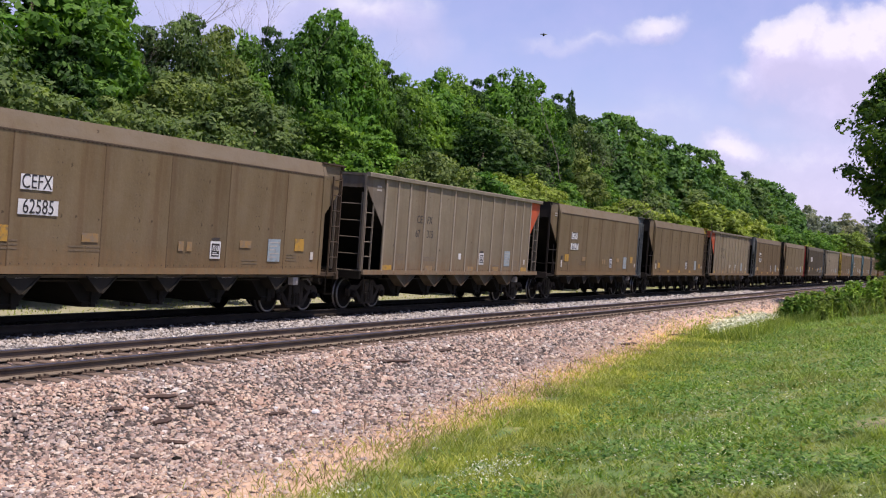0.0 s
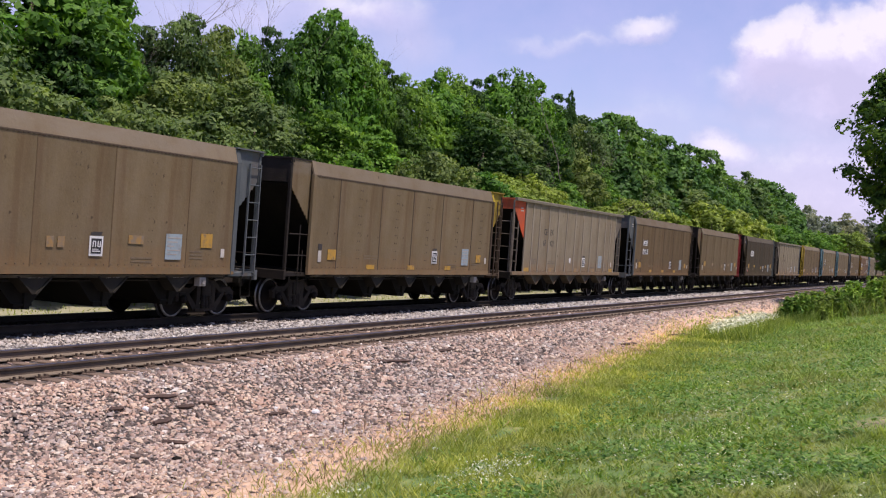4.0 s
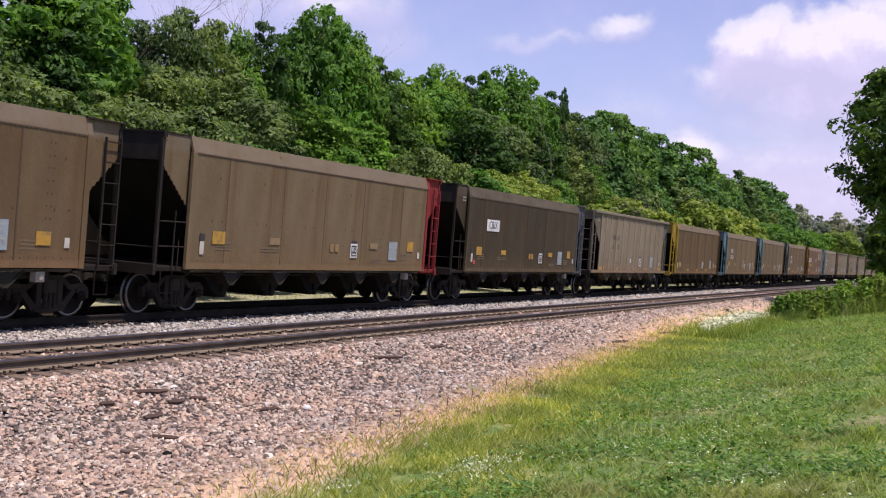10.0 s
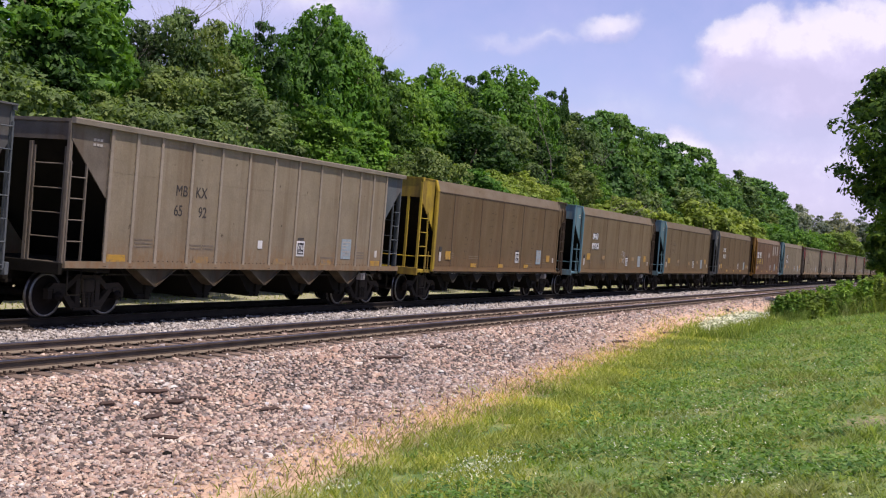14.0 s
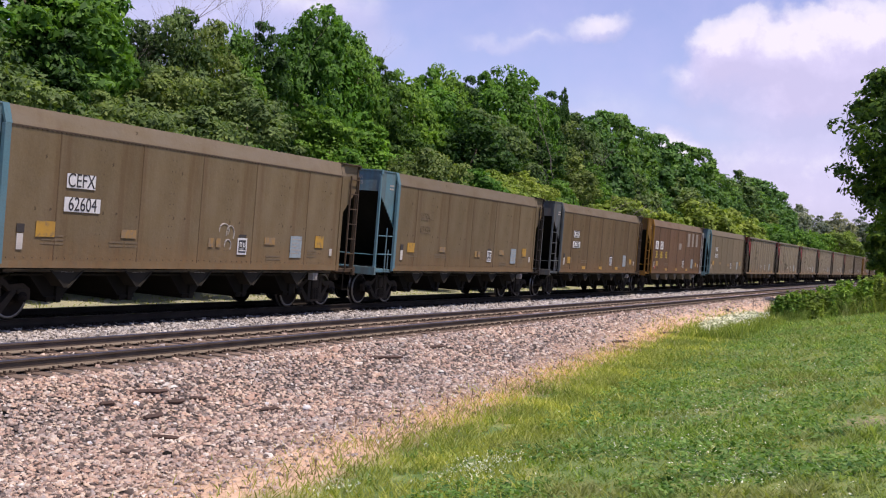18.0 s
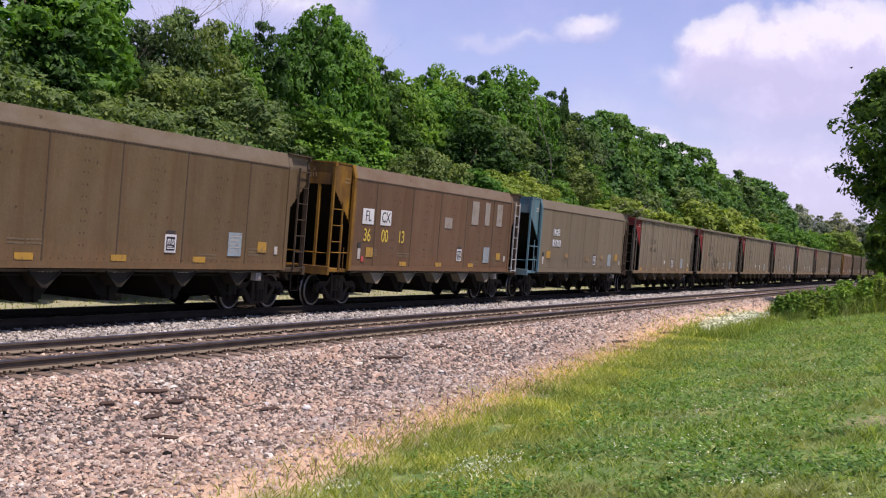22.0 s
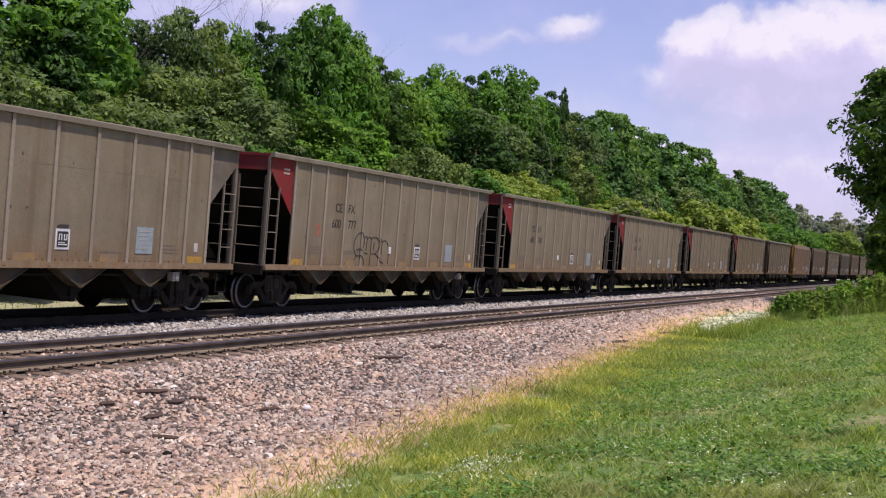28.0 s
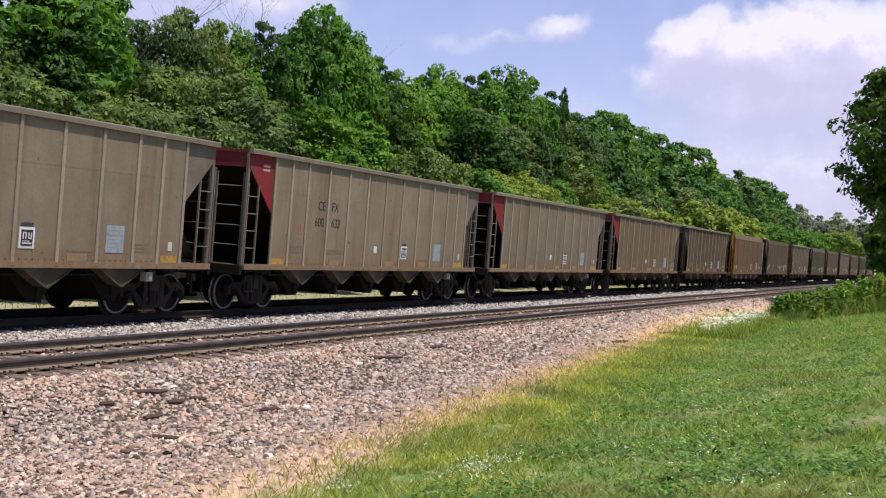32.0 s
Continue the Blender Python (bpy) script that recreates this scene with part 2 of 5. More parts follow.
LEAF_YELLOW = leaf_material("yellow_green_leaves", (0.110, 0.165, 0.026), (0.185, 0.265, 0.042), (0.280, 0.365, 0.07))
LEAF_DARK = leaf_material("dark_shaded_leaves", (0.024, 0.064, 0.014), (0.046, 0.112, 0.020), (0.085, 0.170, 0.03))
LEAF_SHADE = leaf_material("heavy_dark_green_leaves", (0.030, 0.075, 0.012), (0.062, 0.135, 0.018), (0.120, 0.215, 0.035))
# distance haze is put into the colour of these pale leaves
LEAF_HAZE = leaf_material("haze_paled_grey_green_leaves", (0.15, 0.185, 0.135), (0.21, 0.245, 0.18), (0.27, 0.30, 0.235))
BLADE = leaf_material("lawn_grass_blades", (0.068, 0.150, 0.025), (0.190, 0.310, 0.064), (0.34, 0.44, 0.15), 0.45, 0.9, (0.30, 0.29, 0.12))
STRAW = leaf_material("dry_straw_grass", (0.42, 0.27, 0.155), (0.58, 0.40, 0.25), (0.74, 0.56, 0.39), 0.4)
YGRASS = leaf_material("fresh_yellow_green_grass", (0.19, 0.25, 0.05), (0.31, 0.36, 0.085), (0.47, 0.49, 0.18), 0.45)
TALLGRASS = leaf_material("tall_rank_grass", (0.085, 0.15, 0.028), (0.20, 0.29, 0.06), (0.38, 0.44, 0.15), 0.45, 0.9)
SEEDING = leaf_material("seeding_grass_stems", (0.20, 0.21, 0.08), (0.33, 0.33, 0.15), (0.50, 0.46, 0.28), 0.4)
PETAL = leaf_material("white_petals", (0.70, 0.65, 0.45), (0.86, 0.81, 0.62), (0.93, 0.90, 0.74), 0.1)
CLOVER = leaf_material("dark_green_clover_leaves", (0.080, 0.168, 0.032), (0.165, 0.292, 0.060), (0.29, 0.41, 0.12), 0.35, 1.6)
WEED = leaf_material("lush_weed_leaves", (0.085, 0.175, 0.026), (0.175, 0.315, 0.045), (0.32, 0.45, 0.10), 0.4, 1.3)


def stone_material():
    m, n, l, b = shader("pink_grey_crushed_stone")
    geo = n.new("ShaderNodeNewGeometry")
    col = ramp_node(n, l, geo.outputs["Random Per Island"], [(0.0, (0.07, 0.055, 0.05)), (0.12, (0.19, 0.145, 0.125)), (0.28, (0.37, 0.265, 0.22)), (0.44, (0.52, 0.36, 0.28)),
                                                            (0.58, (0.36, 0.315, 0.30)), (0.74, (0.56, 0.43, 0.355)), (0.88, (0.62, 0.49, 0.385)), (0.97, (0.60, 0.55, 0.50)), (1.0, (0.80, 0.74, 0.68))])
    f = noise_node(n, l, 45, 4, 0.7, stretched(n, l, 1, 1, 1))
    col = mix_node(n, l, 1.0, col, ramp_node(n, l, f, [(0.3, (0.8, 0.8, 0.8)), (0.7, (1.15, 1.15, 1.15))]), "MULTIPLY")
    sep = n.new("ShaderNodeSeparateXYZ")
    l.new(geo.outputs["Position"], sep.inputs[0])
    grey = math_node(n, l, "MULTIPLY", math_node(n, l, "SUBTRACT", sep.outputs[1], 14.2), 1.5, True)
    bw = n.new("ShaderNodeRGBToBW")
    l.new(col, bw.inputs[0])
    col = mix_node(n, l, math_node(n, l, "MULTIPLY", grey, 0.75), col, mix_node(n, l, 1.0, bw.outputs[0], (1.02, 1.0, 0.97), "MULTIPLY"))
    big = noise_node(n, l, 0.55, 4, 0.6, stretched(n, l, 1, 1, 1))
    col = mix_node(n, l, 1.0, col, ramp_node(n, l, big, [(0.35, (0.84, 0.86, 0.84)), (0.65, (1.02, 0.96, 0.86))]), "MULTIPLY")
    l.new(col, b.inputs["Base Color"])
    b.inputs["Roughness"].default_value = 0.9
    return m


STONE = stone_material()


def ground_material():
    """Gravel between the grass edges, lawn and verge outside them, sandy strip along the near edge."""
    m, n, l, b = shader("gravel_bed_and_lawn")
    geo = n.new("ShaderNodeNewGeometry")
    sep = n.new("ShaderNodeSeparateXYZ")
    l.new(geo.outputs["Position"], sep.inputs[0])
    px, py = sep.outputs[0], sep.outputs[1]
    wob = noise_node(n, l, 0.9, 5, 0.65, geo.outputs["Position"])
    edge = math_node(n, l, "MINIMUM", math_node(n, l, "ADD", math_node(n, l, "MULTIPLY", px, 0.0945), 5.62), 10.2)
    d = math_node(n, l, "SUBTRACT", py, edge)
    d = math_node(n, l, "ADD", d, math_node(n, l, "MULTIPLY", math_node(n, l, "SUBTRACT", wob, 0.5), 1.6))
    near = math_node(n, l, "MULTIPLY", math_node(n, l, "ADD", d, 0.25), 2.0, True)
    far = math_node(n, l, "SUBTRACT", 1.0, math_node(n, l, "MULTIPLY", math_node(n, l, "SUBTRACT", py, 20.4), 1.2, True))
    gravel_mask = math_node(n, l, "MULTIPLY", near, far)
    vor = n.new("ShaderNodeTexVoronoi")
    vor.inputs["Scale"].default_value = 17.0
    l.new(geo.outputs["Position"], vor.inputs["Vector"])
    g = n.new("ShaderNodeSeparateColor")
    l.new(vor.outputs["Color"], g.inputs[0])
    # near-black bed: shade in the gaps between loose stones is put into its colour
    gravel = ramp_node(n, l, g.outputs[0], [(0.0, (0.03, 0.024, 0.02)), (0.4, (0.065, 0.05, 0.04)), (0.7, (0.11, 0.085, 0.068)), (1.0, (0.20, 0.165, 0.13))])
    sandf = noise_node(n, l, 6.0, 6, 0.7, geo.outputs["Position"])
    sand = ramp_node(n, l, sandf, [(0.3, (0.50, 0.32, 0.195)), (0.7, (0.72, 0.50, 0.33))])
    sand_mask = math_node(n, l, "SUBTRACT", 1.0, math_node(n, l, "MULTIPLY", math_node(n, l, "SUBTRACT", d, 0.9), 1.1, True))
    inner = mix_node(n, l, sand_mask, gravel, sand)
    gn = noise_node(n, l, 1.1, 6, 0.65, geo.outputs["Position"])
    gf = noise_node(n, l, 18.0, 4, 0.7, geo.outputs["Position"])
    grass = ramp_node(n, l, math_node(n, l, "ADD", math_node(n, l, "MULTIPLY", gn, 0.7), math_node(n, l, "MULTIPLY", gf, 0.3)),
                      [(0.32, (0.075, 0.14, 0.03)), (0.48, (0.13, 0.205, 0.045)), (0.60, (0.27, 0.29, 0.08)), (0.74, (0.48, 0.38, 0.22))])
    dry = ramp_node(n, l, gf, [(0.3, (0.30, 0.29, 0.17)), (0.7, (0.46, 0.41, 0.28))])
    ax = math_node(n, l, "POWER", math_node(n, l, "DIVIDE", math_node(n, l, "SUBTRACT", px, 18.2), 0.85), 2.0)
    ay = math_node(n, l, "POWER", math_node(n, l, "DIVIDE", math_node(n, l, "SUBTRACT", py, 1.1), 0.5), 2.0)
    worn = math_node(n, l, "SUBTRACT", 1.45, math_node(n, l, "ADD", math_node(n, l, "ADD", ax, ay), math_node(n, l, "MULTIPLY", wob, 0.8)), True)
    grass = mix_node(n, l, math_node(n, l, "MULTIPLY", worn, 0.6), grass, ramp_node(n, l, gf, [(0.35, (0.24, 0.17, 0.10)), (0.65, (0.46, 0.34, 0.22))]))
    beyond = math_node(n, l, "MULTIPLY", math_node(n, l, "SUBTRACT", py, 19.5), 1.0, True)
    grass = mix_node(n, l, math_node(n, l, "MULTIPLY", beyond, 0.85), grass, dry)
    l.new(mix_node(n, l, gravel_mask, grass, inner), b.inputs["Base Color"])
    b.inputs["Roughness"].default_value = 0.95
    bump_node(n, l, b, vor.outputs["Distance"], 0.03, 0.6)
    return m


GROUND = ground_material()


# ================= mesh helpers =================
MESHES = {}


def box(x0, x1, y0, y1, z0, z1):
    v = [(x0, y0, z0), (x1, y0, z0), (x1, y1, z0), (x0, y1, z0), (x0, y0, z1), (x1, y0, z1), (x1, y1, z1), (x0, y1, z1)]
    return v, [(0, 3, 2, 1), (4, 5, 6, 7), (0, 1, 5, 4), (1, 2, 6, 5), (2, 3, 7, 6), (3, 0, 4, 7)]


def slab(points, y0, y1):
    """A plate with the outline points in x and z, from y0 to y1."""
    k = len(points)
    v = [(x, y0, z) for x, z in points] + [(x, y1, z) for x, z in points]
    f = [tuple(range(k)), tuple(range(2 * k - 1, k - 1, -1))] + [(i, i + k, (i + 1) % k + k, (i + 1) % k) for i in range(k)]
    return v, f


def beam(points, x0, x1):
    """A bar with the outline points in y and z, from x0 to x1."""
    k = len(points)
    v = [(x0, y, z) for y, z in points] + [(x1, y, z) for y, z in points]
    f = [tuple(range(k)), tuple(range(2 * k - 1, k - 1, -1))] + [(i, i + k, (i + 1) % k + k, (i + 1) % k) for i in range(k)]
    return v, f


def tube(points, radii, n=6, cap=True):
    v, f = [], []
    pts = [Vector(p) for p in points]
    for i, p in enumerate(pts):
        way = (pts[min(i + 1, len(pts) - 1)] - pts[max(i - 1, 0)]).normalized()
        a = way.cross(Vector((0, 0, 1)) if abs(way.z) < 0.9 else Vector((1, 0, 0))).normalized()
        b = way.cross(a)
        r = radii[i] if isinstance(radii, (list, tuple)) else radii
        v += [tuple(p + (a * math.cos(t) + b * math.sin(t)) * r) for t in (2 * math.pi * j / n for j in range(n))]
    for i in range(len(pts) - 1):
        f += [(i * n + j, i * n + (j + 1) % n, (i + 1) * n + (j + 1) % n, (i + 1) * n + j) for j in range(n)]
    if cap:
        f += [tuple(range(n - 1, -1, -1)), tuple(range((len(pts) - 1) * n, len(pts) * n))]
    return v, f


def lathe_y(profile, n=28):
    """A body turned about the y axis; profile in (radius, y)."""
    k = len(profile)
    v = [(r * math.cos(a), y, r * math.sin(a)) for a in (2 * math.pi * j / n for j in range(n)) for r, y in profile]
    f = [(j * k + i, j * k + i + 1, ((j + 1) % n) * k + i + 1, ((j + 1) % n) * k + i) for j in range(n) for i in range(k - 1)]
    return v, f


def mesh_of(name, pieces, smooth=False):
    v, f = [], []
    for pv, pf in pieces:
        o = len(v)
        v += pv
        f += [tuple(i + o for i in q) for q in pf]
    me = bpy.data.meshes.new(name)
    me.from_pydata(v, [], f)
    bm = bmesh.new()
    bm.from_mesh(me)
    bmesh.ops.recalc_face_normals(bm, faces=bm.faces)
    bm.to_mesh(me)
    bm.free()
    if smooth:
        me.polygons.foreach_set("use_smooth", [True] * len(me.polygons))
    return me


def shared(key, pieces, bevel=0.0, smooth=False):
    """A mesh that all alike parts use; pieces is called the first time only."""
    if key not in MESHES:
        me = mesh_of(key, pieces(), smooth)
        if bevel:
            bm = bmesh.new()
            bm.from_mesh(me)
            bmesh.ops.bevel(bm, geom=bm.edges[:], offset=bevel, segments=1, affect="EDGES")
            bm.to_mesh(me)
            bm.free()
        MESHES[key] = me
    return MESHES[key]


def part(name, me, material, parent, label="", at=(0, 0, 0)):
    ob = new(name, me)
    if not me.materials:
        me.materials.append(material)
    elif me.materials[0] != material:
        ob.material_slots[0].link = "OBJECT"
        ob.material_slots[0].material = material
    ob.parent = parent
    ob.location = at
    if label:
        ob["label"] = label
    return ob


def bulk(name, v, tri, materials, index=None):
    """A mesh of many small pieces from number arrays."""
    me = bpy.data.meshes.new(name)
    me.vertices.add(len(v))
    me.vertices.foreach_set("co", np.asarray(v, dtype=np.float32).ravel())
    k = tri.shape[1]
    me.loops.add(tri.size)
    me.loops.foreach_set("vertex_index", tri.astype(np.int32).ravel())
    me.polygons.add(len(tri))
    me.polygons.foreach_set("loop_start", np.arange(0, tri.size, k, dtype=np.int32))
    for m in materials:
        me.materials.append(m)
    if index is not None:
        me.polygons.foreach_set("material_index", index.astype(np.int32))
    me.update(calc_edges=True)
    return me


# ================= ground =================
def edge_y(x):
    return np.minimum(5.62 + 0.0945 * np.asarray(x, dtype=float), 10.2)


def ease(t):
    t = np.clip(t, 0, 1)
    return t * t * (3 - 2 * t)


def ground_z(x, y):
    x, y = np.asarray(x, dtype=float), np.asarray(y, dtype=float)
    e = edge_y(x)
    z = -0.21 - 0.51 * ease((11.75 - y) / 2.0)
    z = z + 1.30 * ease((e - 0.3 - y) / 10.0) * (1 - 0.7 * ease((x - 70) / 120))
    z = np.where(y > 18.9, -0.21 - 0.5 * ease((y - 18.9) / 1.8), z)
    return z


def build_ground():
    xs = np.concatenate([[-1500, -600, -250, -100, -50, -25, -12], np.arange(-4, 72, 0.5), np.arange(72, 200, 4), [220, 260, 320, 420, 600, 1000, 1800, 3500]])
    ys = np.concatenate([[-3500, -1500, -600, -250, -100, -50, -25, -14], np.arange(-8, 22, 0.4), np.arange(22, 60, 3), [70, 100, 180, 400, 1000, 2000, 3500]])
    gx, gy = np.meshgrid(xs, ys, indexing="ij")
    gz = ground_z(gx, gy)
    wob = np.array([noise.noise((a * 0.35, b * 0.35, 0.0)) * 0.05 + noise.noise((a * 1.6, b * 1.6, 3.0)) * 0.02 for a, b in zip(gx.ravel(), gy.ravel())]).reshape(gx.shape)
    gz = gz + wob * 0.2
    v = np.stack([gx, gy, gz], -1).reshape(-1, 3)
    nx, ny = len(xs), len(ys)
    i = (np.arange(nx - 1)[:, None] * ny + np.arange(ny - 1)[None, :]).ravel()
    q = np.stack([i, i + ny, i + ny + 1, i + 1], 1)
    me = bulk("ground", v, q, [GROUND])
    me.polygons.foreach_set("use_smooth", [True] * len(me.polygons))
    return tagged(new("ground", me), "gravel railway bed sloping down to a mown green lawn", "ground", kind="structure")


build_ground()
rng = np.random.default_rng(7)


def scatter_stones():
    n = 235000
    x = np.exp(rng.uniform(math.log(5.0), math.log(95.0), n))
    y = rng.uniform(5.6, 16.95, n)
    e = edge_y(x) + rng.normal(0, 0.30, n) + 0.35
    keep = y > e
    in_track = (np.abs(y - 13.245) < 1.36) | (y > 16.2)
    keep &= ~(in_track & (np.mod(x, 0.5) < 0.27))
    keep &= ~((np.abs(y - 12.495) < 0.13) | (np.abs(y - 14.0) < 0.13))
    keep &= rng.uniform(size=n) < np.clip((y - edge_y(x) - 0.3) / 1.7, 0.14, 1.0)
    keep &= ~((np.abs(y - 13.245) < 1.36) & (rng.uniform(size=n) > 0.22)) & ((x > 0.9 * y) | (rng.uniform(size=n) < 0.25))
    x, y = x[keep], y[keep]
    n = len(x)
    base = np.array([(1, 0, 0.1), (-0.5, 0.87, 0), (-0.5, -0.87, 0), (0.6, 0.3, 0.9), (-0.6, 0.3, 0.9), (0.0, -0.6, 0.9)], dtype=float)
    faces = np.array([(0, 1, 3), (1, 4, 3), (1, 2, 4), (2, 5, 4), (2, 0, 5), (0, 3, 5), (3, 4, 5)])
    size = rng.uniform(0.012, 0.030, n) * (1 + x / 52.0) * np.where(rng.uniform(size=n) > 0.97, 1.6, 1.0)
    v = base[None] * rng.uniform(0.7, 1.4, (n, 6, 1)) + rng.normal(0, 0.24, (n, 6, 3))
    v *= size[:, None, None] * np.array([1.40, 0.85, 0.85])
    a = rng.uniform(0, 2 * math.pi, n)
    c, s = np.cos(a)[:, None], np.sin(a)[:, None]
    tx = v[..., 0] * c - v[..., 1] * s + x[:, None]
    ty = v[..., 0] * s + v[..., 1] * c + y[:, None]
    z0 = ground_z(x, y) + np.where(in_track[keep], -0.018, 0.0) + rng.uniform(-0.024, 0.022, n)
    tz = v[..., 2] + z0[:, None]
    V = np.stack([tx, ty, tz], -1).reshape(-1, 3)
    T = (faces[None] + (np.arange(n) * 6)[:, None, None]).reshape(-1, 3)
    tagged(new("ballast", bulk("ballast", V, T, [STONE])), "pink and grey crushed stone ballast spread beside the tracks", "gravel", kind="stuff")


scatter_stones()


# ================= tracks =================
RAIL = [(-0.075, -0.17), (0.075, -0.17), (0.075, -0.158), (0.03, -0.145), (0.010, -0.13), (0.009, -0.05), (0.034, -0.038), (0.036, -0.006), (0.028, 0.0),
        (-0.028, 0.0), (-0.036, -0.006), (-0.034, -0.038), (-0.009, -0.05), (-0.010, -0.13), (-0.03, -0.145), (-0.075, -0.158)]


def rail_mesh(side, foot):
    me = shared("rail_" + side.name, lambda: [beam(RAIL, -60, 620)])
    if not me.materials:
        me.materials.append(side)
        me.materials.append(RAILTOP)
        me.materials.append(foot)
        for p in me.polygons:
            c = p.center
            if c.z > -0.007 and len(p.vertices) == 4:
                p.material_index = 1
            elif c.z < -0.135 and len(p.vertices) == 4:
                p.material_index = 2
    return me


def build_track(y, label, timber, side, foot):
    track = tagged(new("railway_track"), label, "railway track", kind="structure")
    track.location = (0, y, 0)
    for dy in (-0.7525, 0.7525):
        part("rail", rail_mesh(side, foot), side, track, "steel rail with a polished head", (0, dy, 0))
    tie = shared("tie", lambda: [box(0, 0.23, -1.30, 1.30, -0.36, -0.187)], 0.012)
    for k in range(190):
        x = -1 + k * 0.5
        ob = part("tie", tie, timber, track, "", (x + random.uniform(-0.015, 0.015), random.uniform(-0.04, 0.04), random.uniform(-0.006, 0.004)))
        ob.rotation_euler.z = random.uniform(-0.012, 0.012)
    far = part("far_ties", mesh_of("far_ties", [box(94 + k * 0.5, 94.23 + k * 0.5, -1.3, 1.3, -0.36, -0.187) for k in range(240)]), timber, track)
    far["kind"] = "stuff"
    hard = []
    for k in range(190):
        x = -1 + k * 0.5
        for dy in (-0.7525, 0.7525):
            hard.append(box(x + 0.02, x + 0.21, dy - 0.17, dy + 0.17, -0.186, -0.172))
            for sx in (0.05, 0.17):
                for sy in (-0.092, 0.092):
                    hard.append(box(x + sx - 0.012, x + sx + 0.012, dy + sy - 0.018, dy + sy + 0.018, -0.175, -0.135))
            for ax in (-0.02, 0.235):
                hard.append(box(x + ax, x + ax + 0.022, dy - 0.085, dy + 0.085, -0.205, -0.152))
    plates = part("tie_plates", mesh_of("tie_plates", hard), PLATE if side == RAILSIDE else RAIL_SHADOWED, track, "rusty tie plates with spikes and anchors")
    plates["kind"] = "stuff"
    return track


TRAIN_Y = 17.58
build_track(13.245, "empty railway track with worn timber ties on ballast", TIEWOOD, RAILSIDE, RAILFOOT)
# this track's timber and steel are coloured darker for the train's shadow
build_track(TRAIN_Y, "railway track that carries the coal train", TIE_SHADOWED, RAIL_SHADOWED, RAIL_SHADOWED)

# ================= coal train =================
PITCH = 16.18
SLACK = {4: -0.15, 5: -0.03, 6: -0.07, 7: -0.08, 8: 0.0}  # the couplers' play shifts some cars
START = -14.6627 - 0.8828 + 7.27


def run(t):
    """Metres that the train has gone, counted from 16 s."""
    u = (t - 16.0) / 16.0
    return 141.2147 * u - 0.3991 * u ** 2 - 0.7548 * u ** 3 - 2.0156 * u ** 4


def text_mesh(body, size, squeeze=1.0):
    key = ("text", body, size, squeeze)
    if key not in MESHES:
        cu = bpy.data.curves.new("lettering", "FONT")
        cu.body, cu.size, cu.align_x, cu.align_y, cu.extrude = body, size, "CENTER", "CENTER", 0.002
        ob = bpy.data.objects.new("lettering", cu)
        scene.collection.objects.link(ob)
        bpy.context.view_layer.update()
        me = bpy.data.meshes.new_from_object(ob.evaluated_get(bpy.context.evaluated_depsgraph_get()))
        bpy.data.objects.remove(ob)
        me.materials.clear()
        me.transform(Matrix.Diagonal((squeeze, 1, 1, 1)))
        me.transform(Matrix.Rotation(radians(90), 4, "X"))
        MESHES[key] = me
    return MESHES[key]


FACE = 1.60


def board(car, name, x, z, w, hgt, material, label="", out=0.010):
    key = "board_%.2f_%.2f" % (w, hgt)
    me = shared(key, lambda: [box(-w / 2, w / 2, -0.006, 0.0, -hgt / 2, hgt / 2)])
    return part(name, me, material, car, label, (x, -FACE - out, z))


def letters(car, body, x, z, size, material, squeeze=1.0, out=0.021, parent=None):
    ob = part("lettering", text_mesh(body, size, squeeze), material, parent or car, "", (x, -FACE - out, z))
    if parent:
        ob.location = (0, -0.010, 0)
    return ob


def wheelset_mesh():
    if "wheelset" in MESHES:
        return MESHES["wheelset"]
    pieces = []
    for s in (-1, 1):
        prof = [(0.11, 0.63), (0.12, 0.69), (0.30, 0.715), (0.395, 0.685), (0.40, 0.675), (0.488, 0.675), (0.488, 0.70), (0.458, 0.715), (0.456, 0.792), (0.455, 0.815), (0.40, 0.815), (0.385, 0.80),
                (0.30, 0.765), (0.14, 0.795), (0.11, 0.86), (0.085, 0.87), (0.085, 1.07), (0.10, 1.08), (0.10, 1.16), (0.0, 1.165)]
        pieces.append(lathe_y([(r, s * y) for r, y in prof], 30))
        for k in range(3):
            a = 2 * math.pi * k / 3
            pieces.append(tube([(0.06 * math.cos(a), s * 1.16, 0.06 * math.sin(a)), (0.06 * math.cos(a), s * 1.185, 0.06 * math.sin(a))], 0.018, 6))
    pieces.append(tube([(0, -0.66, 0), (0, 0.66, 0)], 0.085, 12))
    me = mesh_of("wheelset", pieces)
    me.materials.append(WHEEL)
    me.materials.append(TREAD)
    for p in me.polygons:
        r = math.hypot(p.center.x, p.center.z)
        if (r > 0.45 and abs(p.center.y) < 0.712) or (r > 0.41 and 0.795 < abs(p.center.y) < 0.83):
            p.material_index = 1
        p.use_smooth = True
    MESHES["wheelset"] = me
    return me


SIDE_FRAME = [
    [(-1.16, 0.60), (-0.98, 0.72), (-0.60, 0.70), (-0.34, 0.88), (0.34, 0.88), (0.60, 0.70), (0.98, 0.72), (1.16, 0.60), (1.12, 0.52), (0.98, 0.58), (0.60, 0.57), (0.34, 0.75), (-0.34, 0.75), (-0.60, 0.57), (-0.98, 0.58), (-1.12, 0.52)],
    [(-0.80, 0.57), (-0.64, 0.57), (-0.36, 0.31), (0.36, 0.31), (0.64, 0.57), (0.80, 0.57), (0.43, 0.16), (-0.43, 0.16)],
